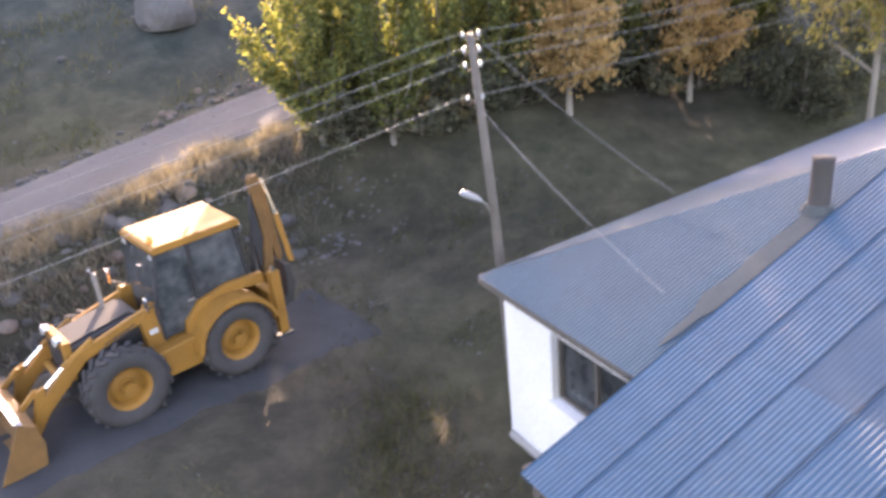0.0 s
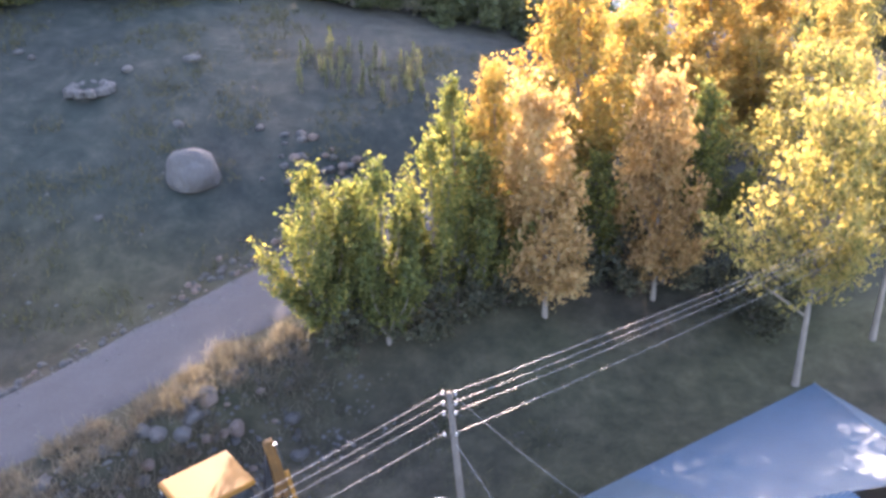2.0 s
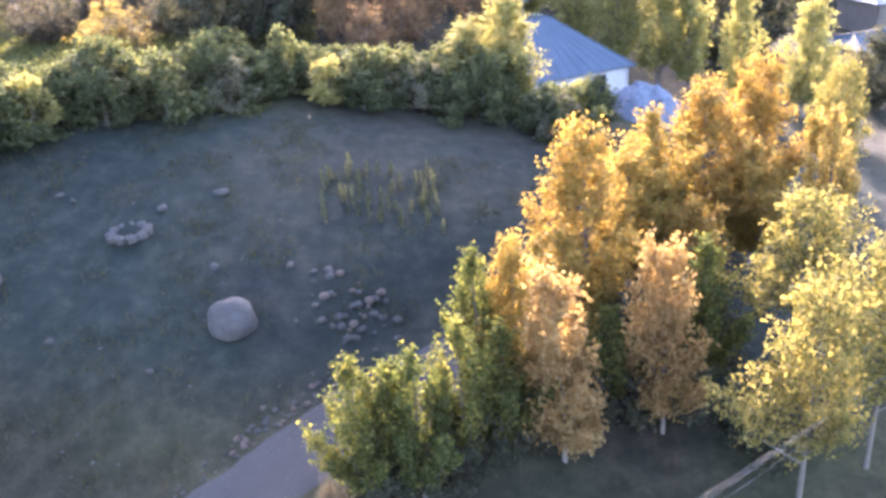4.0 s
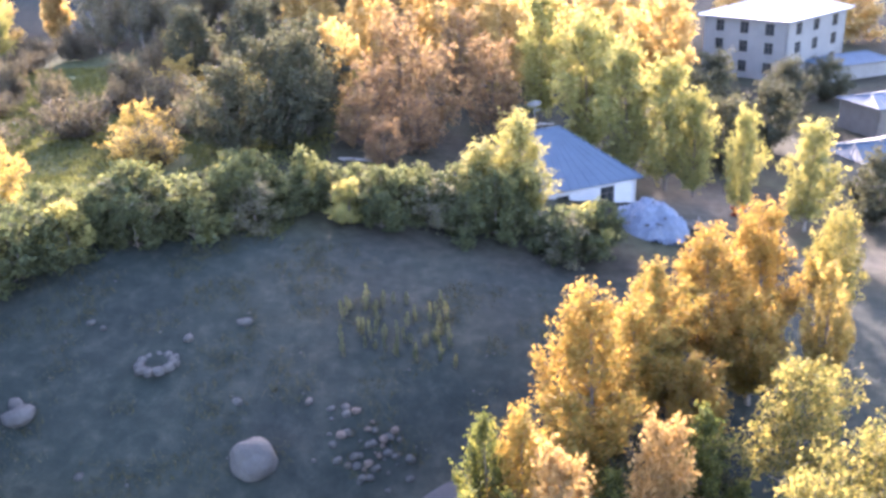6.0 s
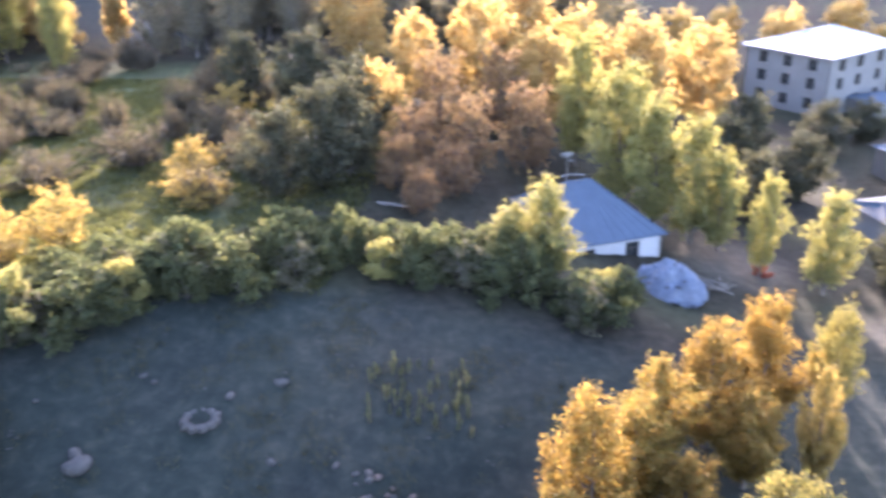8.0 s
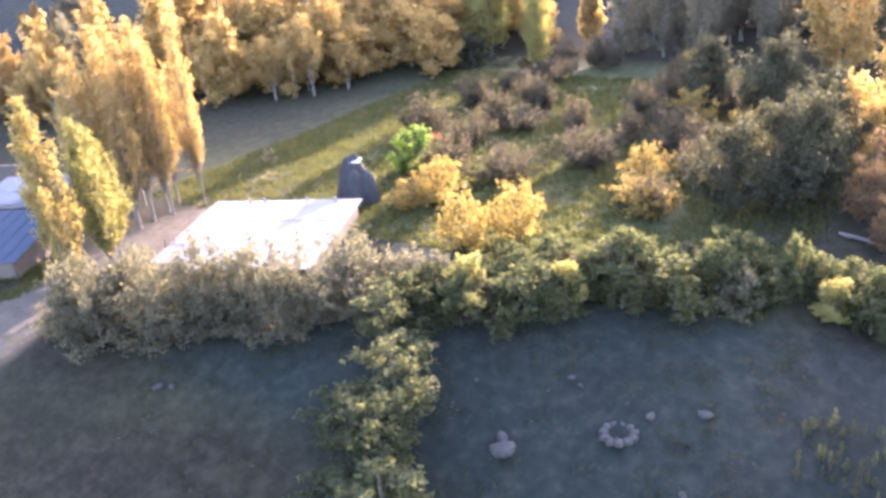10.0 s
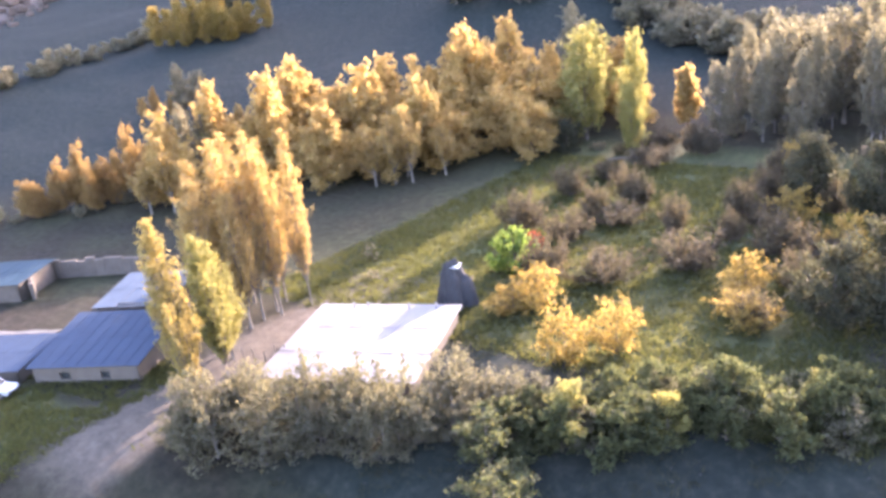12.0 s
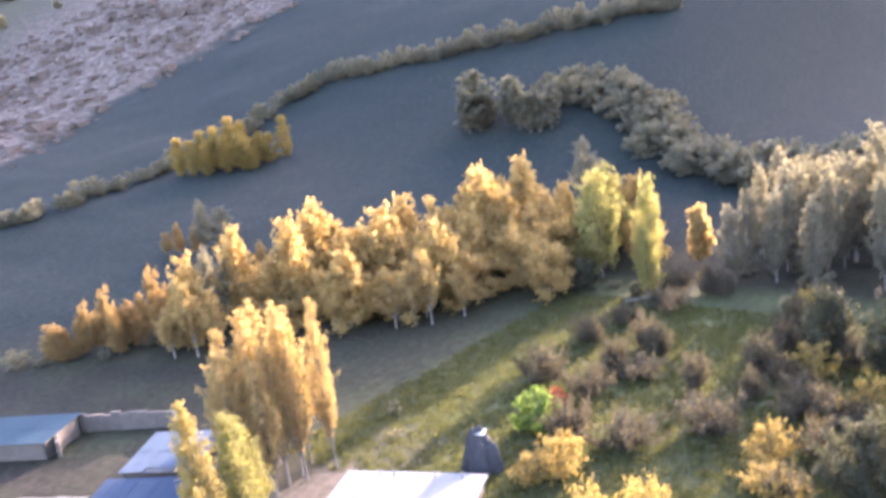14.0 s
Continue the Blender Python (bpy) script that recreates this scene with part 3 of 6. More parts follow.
stand(tree, [(-3.9, 22.4, 0.92, 0.92), (-2.0, 22.7, 1.06, 1.05), (0.2, 27.5, 1.12, 0.95), (8.9, 28.4, 1.2, 1.1), (0.9, 24.6, 0.95, 1.1), (-3.0, 23.3, 0.8, 1.0), (-0.5, 23.8, 1.05, 1.05), (5.0, 27.2, 0.8, 1.1)], 3)
tree = plant("orange_tree", tree_meshes("o", 12, 9.5, 2.2, 0.14, "oval", 190, 17500, 0.11, LEAF_ORANGE, BARK, 4, 1.6), "tall poplar-like tree in orange and bronze autumn leaf", "tree", G_ROW)
stand(tree, [(5.0, 31.9, 1.0, 1.1), (12.2, 40.5, 0.86, 1.1), (16.0, 43.6, 0.95, 0.95), (1.6, 26.5, 0.80, 0.62), (7.3, 34.5, 0.76, 0.9)], 4)
tree = plant("orange_tree", tree_meshes("o", 19, 9.5, 2.1, 0.12, "spire", 190, 17000, 0.11, LEAF_ORANGE, BARK, 4, 2.2), "upright tree in golden orange leaf with olive inner leaves", "tree", G_ROW)
stand(tree, [(8.8, 37.5, 0.8, 1.15), (9.6, 33.0, 0.75, 0.9), (3.6, 29.0, 0.85, 0.9), (13.8, 37.6, 0.85, 1.0)], 44)
tree = plant("bronze_tree", tree_meshes("b", 13, 8.0, 1.75, 0.12, "oval", 150, 12500, 0.11, LEAF_RUST, BARK, 4, 2.0), "slender tree in bronze and orange-gold leaf", "tree", G_ROW)
stand(tree, [(3.1, 24.3, 1.05, 0.92), (7.1, 26.2, 1.05, 0.88)], 5)
tree = plant("yellow_tree", tree_meshes("y", 14, 9.0, 2.4, 0.42, "round", 170, 9500, 0.105, LEAF_OLIVE, BARK, 8, 1.4), "tree with thin yellow leaf and a pale forked trunk", "tree", G_ROW)
stand(tree, [(10.9, 22.3, 1.1, 0.95), (13.2, 29.6, 0.86, 1.05), (19.6, 42.4, 1.0, 0.72), (14.2, 24.5, 1.0, 1.0)], 6)
tree = plant("golden_tree", tree_meshes("y", 20, 9.0, 1.7, 0.14, "spire", 170, 12000, 0.11, LEAF_AMBER, BARK, 6, 2.0), "slender upright tree in golden yellow leaf", "tree", G_ROW)
stand(tree, [(17.6, 38.0, 0.92, 0.9)], 66)

bush = plant("undergrowth_bush", tree_meshes("u", 18, 2.6, 1.6, 0.02, "round", 60, 3000, 0.11, LEAF_DARK, BARK, 6, 1.4), "dark green bush in the undergrowth below the trees", "shrub", "undergrowth below the trees")
stand(bush, [(4.6, 27.2, 1.1, 1.1), (6.2, 28.6, 1.2, 1.1), (7.6, 27.0, 1.0, 1.1), (5.4, 30.0, 1.3, 1.2), (9.4, 29.5, 1.1, 1.2), (11.5, 26.5, 1.0, 1.1), (8.4, 31.0, 1.2, 1.2), (2.4, 28.0, 1.0, 1.0), (10.4, 25.6, 0.7, 0.9), (-3.3, 22.5, 0.75, 0.8), (-1.2, 23.0, 0.85, 0.9), (0.2, 23.9, 0.9, 0.9), (1.7, 24.6, 0.8, 0.8), (-2.3, 23.4, 0.8, 0.8)], 45)

# the hedge of low trees across the valley
HEDGE = [(8.0, 52.5), (4, 53.5), (-2, 53), (-8, 52), (-13, 50.5), (-18, 47.5), (-22, 44.5), (-26, 43), (-30, 40.5), (-34, 38.5), (-39, 35), (-44, 31), (-49, 28.5), (-53, 27)]
rng = random.Random(21)
spots = []
for (xa, ya), (xb, yb) in zip(HEDGE, HEDGE[1:]):
    for k in range(8):
        t = (k + rng.random()) / 8
        x, y = lerp(xa, xb, t) + rng.uniform(-1.2, 1.2), lerp(ya, yb, t) + rng.uniform(-1.4, 3.4)
        low = 0.85 if x > 3 else 1.9 if -53 < x < -37 else 0.95 if -10.8 < x < -7.4 else 1.12
        spots.append((x, y, low * rng.uniform(0.62, 1.12), rng.uniform(0.75, 1.35)))
spots += [(-6.2, 53.2, 1.0, 1.0), (-4.6, 53.8, 1.05, 1.0), (-3.0, 53.6, 1.0, 1.0)]
shrub = plant("hedge_tree", tree_meshes("h", 15, 4.8, 2.2, 0.02, "round", 80, 4200, 0.17, LEAF_GREY, BARK, 2, 1.5), "low bushy tree with dull grey-green leaves in a hedge", "tree", "hedge across the field")
stand(shrub, [p for k, p in enumerate(spots) if p[0] > -32.5 and k % 3 != 1], 7)
shrub = plant("hedge_tree", tree_meshes("h", 16, 5.2, 1.8, 0.02, "oval", 80, 4200, 0.17, LEAF_LIME, BARK, 2, 1.5), "low bushy tree with yellowing green leaves in a hedge", "tree", "hedge across the field")
stand(shrub, [p for k, p in enumerate(spots) if p[0] > -31 and k % 12 == 1], 8)
shrub = plant("olive_shrub", tree_meshes("h", 17, 4.6, 2.0, 0.02, "round", 90, 2600, 0.13, LEAF_SAGE, BARK_PALE, 60, 1.8), "pale half-bare shrub with greyish leaves", "shrub", "hedge across the field")
stand(shrub, [p for k, p in enumerate(spots) if p[0] <= -32.5 or k % 6 == 4], 9)

# poplars at the farmyard
pop = plant("golden_poplar", tree_meshes("p", 31, 18.5, 1.75, 0.22, "spire", 340, 8500, 0.125, LEAF_GOLD, BARK_PALE, 120, 4.2, 0.55), "tall slim poplar with golden leaf and pale bare lower stems", "tree", "poplars by the farmyard")
stand(pop, [(-65.6, 45.6, 1.01, 1.1), (-67.8, 43.4, 0.98, 1.2), (-69.8, 46.0, 0.98, 1.1), (-67.0, 39.8, 0.83, 1.15), (-70.6, 42.0, 0.88, 1.1), (-63.4, 48.2, 0.98, 0.85), (-73.5, 47.5, 0.84, 1.1), (-64.6, 41.6, 0.76, 1.0), (-76.5, 50.0, 0.74, 1.1), (-66.6, 47.6, 0.93, 1.0), (-68.9, 40.2, 0.71, 1.0), (-71.5, 49.5, 0.83, 1.0), (-65.2, 43.6, 0.90, 1.0), (-69.0, 44.4, 0.93, 1.0), (-64.4, 45.2, 0.88, 0.9)], 10)
pop = plant("yellow_poplar", tree_meshes("p", 32, 16.0, 1.9, 0.14, "spire", 400, 13000, 0.14, LEAF_LIME, BARK_PALE, 40, 3.8, 0.6), "slim poplar in yellow-green leaf", "tree", "poplars by the farmyard")
stand(pop, [(-58.8, 34.6, 0.8, 1.1), (-61.0, 36.8, 0.9, 1.1)], 11)
pop = plant("yellow_poplar", tree_meshes("p", 33, 16.0, 1.9, 0.12, "spire", 400, 14000, 0.14, LEAF_YELLOW, BARK_PALE, 40, 3.8, 0.6), "leaning slim poplar in yellow leaf with a bare pale foot", "tree", "poplars by the farmyard")
pop.matrix_basis = Matrix.Translation((-56.6, 30.2, height(-56.6, 30.2))) @ Euler((radians(-4), radians(-12), 0)).to_matrix().to_4x4()

# trees round the lower house
pop = plant("green_poplar", tree_meshes("p", 34, 13.0, 2.3, 0.12, "oval", 220, 11500, 0.16, LEAF_LIME, BARK, 6, 2.6), "broad poplar in pale yellow-green leaf", "tree", "trees round the lower house")
stand(pop, [(16.6, 71.0, 0.95, 1.1), (13.5, 73.0, 1.05, 1.1), (10.5, 76.5, 1.15, 1.2), (7.0, 86.0, 1.2, 1.0), (21.6, 66.0, 0.80, 0.55), (26.4, 64.2, 0.78, 0.75), (12.0, 82.0, 1.1, 1.0), (3.4, 57.5, 0.68, 0.85), (0.8, 56.0, 0.5, 0.8), (18.8, 70.0, 0.8, 0.8)], 12)

G_MID = "mixed trees behind the hedge"
tree = plant("rust_tree", tree_meshes("r", 41, 9.0, 3.4, 0.10, "oval", 170, 4600, 0.17, LEAF_DULL, BARK_TWIG, 60, 1.6), "wide tree with thin rusty brown leaf", "tree", G_MID)
stand(tree, [(-3.5, 75.5, 1.0, 1.0), (-9.5, 69.0, 0.62, 0.7), (-7.0, 64.5, 0.5, 0.6), (-8.5, 73.5, 0.8, 0.8), (2.0, 80.0, 1.1, 1.0), (-7.0, 84.0, 1.15, 1.1), (-1.0, 90.0, 1.2, 1.1), (-4.5, 69.5, 0.6, 0.7)], 13)
tree = plant("gold_tree", tree_meshes("r", 42, 9.5, 3.0, 0.12, "round", 150, 8500, 0.20, LEAF_GOLD, BARK, 8), "rounded tree in warm golden leaf", "tree", G_MID)
stand(tree, [(-11.0, 96.0, 1.15, 1.2), (-4.0, 101.0, 1.25, 1.2), (3.5, 97.0, 1.1, 1.1), (8.0, 104.0, 1.3, 1.3), (16.0, 108.0, 1.3, 1.3), (25.0, 112.0, 1.3, 1.3), (-13.0, 80.0, 0.8, 0.7), (0.5, 112.0, 1.4, 1.3), (-20.0, 110.0, 1.2, 1.2)], 14)
tree = plant("dark_green_tree", tree_meshes("r", 43, 9.5, 3.3, 0.05, "oval", 170, 9500, 0.18, LEAF_DARK, BARK, 4, 1.5), "dense rounded dark green tree", "tree", G_MID)
stand(tree, [(-16.0, 66.5, 1.0, 1.05), (-15.0, 77.0, 1.0, 1.0), (-30.0, 92.0, 0.9, 1.0), (-14.0, 70.0, 1.0, 0.9), (-19.0, 64.0, 0.8, 0.9), (-22.0, 88.0, 1.0, 1.1), (24.0, 80.0, 0.8, 0.9), (31.0, 88.0, 0.8, 1.0), (28.0, 100.0, 0.9, 1.0), (38.0, 104.0, 0.7, 1.0), (45.0, 108.0, 0.6, 0.9), (33.0, 66.0, 0.7, 0.8), (24.0, 92.0, 0.8, 1.0)], 15)

# orchard
G_ORCH = "fruit trees in the orchard"
rng = random.Random(51)
fruits = [plant("fruit_tree", vase_meshes(51 + 3 * k, 3.5 + 0.3 * k, 1.75 + 0.12 * k, 13, 32, 0.13, LEAF_BROWN, BARK_TWIG, 0.14), "small half-bare fruit tree with brown twigs", "tree", G_ORCH) for k in range(3)]
spots = []
for i in range(7):
    for j in range(7):
        x, y = -23 - 5.6 * i - 0.4 * j + rng.uniform(-2.2, 2.2), 61 + 7.4 * j + 0.9 * i + rng.uniform(-1.6, 1.6)
        if x > -56 - 0.10 * (y - 60) and not (-47 < x < -30 and y < 58) and math.hypot(x + 27.5, y - 66) > 3 and rng.random() < 0.62:
            spots.append((x, y, rng.uniform(0.75, 1.3), rng.uniform(0.75, 1.2)))
for k, fruit in enumerate(fruits):
    stand(fruit, spots[k::3], 16 + 40 * k)
bush = plant("yellow_bush", tree_meshes("f", 52, 3.7, 1.9, 0.05, "round", 100, 2500, 0.13, LEAF_AMBER, BARK, 24, 2.2), "bright yellow fruit tree", "tree", G_ORCH)
stand(bush, [(-42.2, 57.0, 1.15, 1.4), (-44.0, 55.6, 0.6, 1.0), (-34.6, 49.6, 1.05, 1.0), (-31.6, 52.4, 1.15, 0.8), (-27.4, 67.5, 0.8, 0.85), (-22.0, 78.0, 1.0, 1.0), (-30.0, 86.0, 0.9, 1.0), (-24.5, 60.5, 0.7, 1.0), (-26.2, 63.5, 0.5, 0.9), (-36.0, 103.0, 1.0, 1.0)], 17)
bush = plant("green_bush", tree_meshes("f", 53, 3.8, 2.0, 0.05, "round", 70, 3200, 0.17, LEAF_BRIGHT, BARK, 6), "bright green leafy bush", "shrub", G_ORCH)
stand(bush, [(-49.6, 63.6, 1.25, 1.15)], 18)
bush = plant("red_bush", tree_meshes("f", 54, 2.4, 1.4, 0.05, "round", 40, 1500, 0.16, LEAF_RED, BARK, 6), "small bush with red autumn leaves", "shrub", G_ORCH)
stand(bush, [(-50.8, 69.0, 1.0, 1.0), (21.9, 66.4, 0.45, 0.6)], 19)
bush = plant("bare_bush", tree_meshes("f", 55, 2.2, 1.3, 0.05, "round", 30, 500, 0.14, LEAF_PALE, BARK, 30), "almost bare small bush", "shrub", G_ORCH)
stand(bush, [(-67.0, 60.5, 0.8, 0.9), (-51.6, 58.0, 0.9, 0.8), (-62.5, 56.0, 0.6, 0.7), (-46.0, 60.5, 0.9, 0.9)], 20)

# the woodland band and the far trees
rng = random.Random(61)
G_BAND = "woodland band below the hill"
gold = plant("woodland_tree", tree_meshes("w", 61, 12.0, 2.7, 0.10, "spire", 150, 5000, 0.27, LEAF_GOLD, BARK, 4, 1.8), "woodland tree in golden leaf", "tree", G_BAND)
orange = plant("woodland_tree", tree_meshes("w", 62, 8.5, 2.4, 0.10, "oval", 120, 4600, 0.22, LEAF_RUST, BARK_PALE, 30, 1.8), "woodland tree in pale orange leaf with bare twigs below", "tree", G_BAND)
lime = plant("woodland_tree", tree_meshes("w", 63, 15.5, 3.4, 0.12, "oval", 190, 7000, 0.26, LEAF_LIME, BARK, 4, 2.0), "tall woodland tree in yellow-green leaf", "tree", G_BAND)
pale = plant("bare_poplar", tree_meshes("w", 64, 13.0, 2.2, 0.15, "oval", 170, 4600, 0.20, LEAF_PALE, BARK_PALE, 70, 2.0), "pale almost bare poplar with upright branches", "tree", G_BAND)
scrub_dark = plant("dark_shrub", tree_meshes("w", 57, 7.0, 2.4, 0.03, "round", 90, 3600, 0.22, LEAF_DARK, BARK, 4, 1.3), "dark green shrub under the woodland edge", "shrub", G_BAND)
BAND = [(-132, 47), (-127, 52), (-119, 58), (-109, 65), (-98, 74), (-91, 82), (-85, 90), (-78, 98), (-71, 105)]
g, o = [], []
for (xa, ya), (xb, yb) in zip(BAND, BAND[1:]):
    for k in range(11):
        t = (k + 1.4 * rng.random()) / 11
        deep = rng.uniform(-1, 22) * (0.12 if xa < -130 else 0.3 if xa < -125 else 0.75 if xa < -117 else 1.15)
        x, y = lerp(xa, xb, t) - 0.75 * deep, lerp(ya, yb, t) + 0.66 * deep
        (o if x < -114 or rng.random() < 0.12 else g).append((x, y, rng.choice((0.6, 0.75, 0.9, 1.0, 1.1, 1.2)) * rng.uniform(0.95, 1.15) * (1.08 if x > -106 else 1.0), rng.uniform(0.95, 1.4)))
stand(gold, g[::6], 22)
oval_gold = plant("woodland_tree", tree_meshes("w", 59, 11.5, 2.8, 0.08, "oval", 140, 5000, 0.28, LEAF_GOLD, BARK, 6, 1.7), "full-crowned woodland tree in golden leaf", "tree", G_BAND)
back = [(-100 + 2.1 * k + rng.uniform(-2, 2), 104 + 1.35 * k + rng.uniform(-4, 6), rng.uniform(0.75, 1.15), rng.uniform(0.85, 1.2)) for k in range(16)]
stand(oval_gold, g[2::6] + g[4::6] + back[::2], 47)
round_gold = plant("woodland_tree", tree_meshes("w", 60, 10.5, 4.0, 0.12, "round", 140, 5600, 0.28, LEAF_GOLD, BARK, 14, 1.1), "broad woodland tree in pale golden leaf", "tree", G_BAND)
stand(round_gold, [(x, y, 0.95 * a, 0.95 * b) for x, y, a, b in g[1::6] + g[5::6]] + [(x, y, a, b) for x, y, a, b in back[1::2]] + [(-18 + 9 * k + rng.uniform(-3, 3), 142 + rng.uniform(-10, 22), rng.uniform(0.9, 1.4), rng.uniform(0.9, 1.3)) for k in range(14)], 35)
thin = plant("woodland_tree", tree_meshes("w", 58, 11.0, 1.9, 0.30, "spire", 150, 3000, 0.20, LEAF_GOLD, BARK_PALE, 60, 2.6), "thin-leaved woodland poplar with pale bare stems", "tree", G_BAND)
stand(thin, [(x, y, 0.95 * a, 1.1 * b) for x, y, a, b in g[3::6]] + [(-83.5, 85.5, 1.0, 1.0), (-85.5, 84.0, 0.9, 1.1), (-87.5, 82.0, 0.75, 1.0), (-106, 64, 0.9, 1.0), (-109, 62, 1.0, 1.0), (-112, 60, 0.7, 1.0), (-81, 90, 0.7, 1.0)], 48)
stand(orange, [(x, y, a * (0.75 + 0.6 * ((k * 7) % 5) / 4) * (1.25 if -127 < x < -117 else 0.9), 0.66 * b) for k, (x, y, a, b) in enumerate(o) if x > -131] + [(-126, 88, 1.0, 0.8), (-129, 85, 0.8, 0.8), (-122.5, 84, 1.0, 0.8), (-118, 84, 1.1, 0.8), (-120, 79, 1.0, 0.7), (-124.5, 63, 1.2, 0.7), (-123, 67, 1.25, 0.7), (-122.5, 71, 1.3, 0.7), (-121.5, 75, 1.2, 0.7), (-125.5, 60, 1.0, 0.7), (-151, 87, 1.0, 0.7), (-148, 89, 0.85, 0.7), (-153.5, 86, 0.7, 0.7)], 23)
stand(lime, [(-70.4, 112.0, 1.15, 1.15), (-60.6, 109.5, 1.0, 0.62), (-59.2, 106.0, 0.62, 0.5), (-73.0, 118.0, 0.95, 0.9)], 24)
stand(scrub_dark, [(-70.0, 105.5, 0.75, 1.0), (-73.5, 104.0, 0.7, 0.9), (-61.5, 106.5, 0.35, 0.6)], 49)
stand(pale, [(-45 + 6.0 * k + rng.uniform(-2, 2), 132 + rng.uniform(-6, 10) - 0.5 * k, rng.uniform(1.0, 1.4), rng.uniform(1.0, 1.6)) for k in range(11)] + [(-80 - 5 * k, 128 + 6 * k, 0.9, 1.0) for k in range(3)] + [(-146, 90, 0.7, 0.8), (-143, 92, 0.6, 0.8), (-114, 74, 0.9, 0.8), (-112, 71, 0.8, 0.8), (-117, 71, 0.85, 0.8)] + [(-51 + 2.2 * k + rng.uniform(-3, 3), 136 + 0.8 * k + rng.uniform(-8, 12) - 0.55 * max(k - 12, 0), rng.uniform(0.6, 1.15), rng.uniform(0.9, 1.5)) for k in range(30)] + [(x + rng.uniform(-0.6, 0.6), 116 + 5 * k + rng.uniform(-2, 2), rng.uniform(0.75, 1.1), rng.uniform(0.55, 0.8)) for x in (-50.5, -45, -38.5, -31, -23) for k in range(3)], 25)
scrub = plant("scrub_bush", tree_meshes("w", 69, 5.0, 3.0, 0.03, "round", 70, 1800, 0.28, LEAF_PALE, BARK, 10, 1.5), "grey half-bare bush at the edge of the wood", "shrub", "scrub at the wood edge")
stand(scrub, [(x - 1, y - 2, 0.6 * a, 0.5 * b) for x, y, a, b in o[::6]] + [(-66, 108, 0.45, 0.6), (-72, 108, 0.5, 0.7), (-62, 112, 0.4, 0.6)] + [(-53 + 2.2 * k + rng.uniform(-2, 2), 119 + rng.uniform(-7, 24), rng.uniform(0.6, 1.4), rng.uniform(0.7, 1.3)) for k in range(28)] + [(-56 + 2.4 * k + rng.uniform(-3, 3), 138 + rng.uniform(-6, 16), rng.uniform(0.9, 1.7), rng.uniform(0.9, 1.4)) for k in range(20)], 46)
lone = plant("golden_tree", tree_meshes("w", 65, 10.5, 2.3, 0.18, "oval", 100, 3600, 0.4, LEAF_GOLD, BARK, 4, 1.5), "single rounded golden tree", "tree")
stand(lone, [(-58.2, 121.5, 0.95, 0.9)], 26)
clump = plant("hillside_tree", tree_meshes("w", 66, 15.0, 2.3, 0.06, "oval", 140, 4200, 0.28, LEAF_AMBER, BARK, 10, 2.2), "golden poplar in a clump on the hillside", "tree", "clump of trees on the hillside")
stand(clump, [(-196 + 3.2 * (k % 6) + rng.uniform(-1.5, 1.5), 118 + 5.0 * (k // 6) + 2.2 * (k % 6) + rng.uniform(-1.8, 1.8), rng.uniform(0.55, 1.12), rng.uniform(0.85, 1.2)) for k in range(20)], 27)
line = plant("hillside_shrub", tree_meshes("w", 67, 6.0, 3.4, 0.03, "round", 60, 1600, 0.36, LEAF_PALE, BARK, 2), "grey-green shrub in a row along the hillside ditch", "shrub", "row of shrubs along the hillside")
DITCH = [(-212, 66), (-206, 86), (-206, 100), (-207, 118), (-211, 145), (-214, 162), (-213, 175), (-211, 183), (-199, 190), (-190, 195), (-179, 202), (-168, 209), (-159, 215), (-147, 222), (-138, 226), (-125, 233), (-114, 239)]
spots = []
for (xa, ya), (xb, yb) in zip(DITCH, DITCH[1:]):
    n = max(4, int(math.hypot(xb - xa, yb - ya) / 2.0))
    spots += [(lerp(xa, xb, (k + rng.random()) / n) + rng.uniform(-2, 2), lerp(ya, yb, (k + rng.random()) / n) + rng.uniform(-2, 2), rng.uniform(0.6, 1.2) * (1.25 if ya > 180 else 1.0), rng.uniform(0.7, 1.2)) for k in range(n)]
spots = [p for k, p in enumerate(spots) if p[1] > 172 or (k * 7) % 10 < 6]
WOOD_EDGE = [(-125, 187), (-116, 186), (-105, 183), (-96, 179), (-88, 173), (-81, 167), (-72, 166), (-60, 168), (-49, 179)]
for (xa, ya), (xb, yb) in zip(WOOD_EDGE, WOOD_EDGE[1:]):
    spots += [(lerp(xa, xb, (k + rng.random()) / 9) + rng.uniform(-5, 5), lerp(ya, yb, (k + rng.random()) / 9) + rng.uniform(-6, 6), rng.uniform(0.8, 1.6), rng.uniform(1.0, 1.7)) for k in range(9)]
stand(line, spots, 28)
tall = plant("hillside_poplar", tree_meshes("w", 68, 12.0, 1.8, 0.08, "spire", 80, 1500, 0.45, LEAF_PALE, BARK, 4, 2.0), "thin poplar on the shaded hillside", "tree", "poplars on the shaded hillside")
stand(tall, [(-137, 164, 1.0, 1.8), (-138, 170, 1.1, 1.6), (-135, 166, 0.8, 1.8), (-127, 169, 1.05, 1.1), (-124, 168, 1.1, 1.0), (-120.5, 167, 0.8, 1.0), (-118.5, 168, 0.85, 1.0), (-116.5, 170, 0.9, 1.1)], 29)



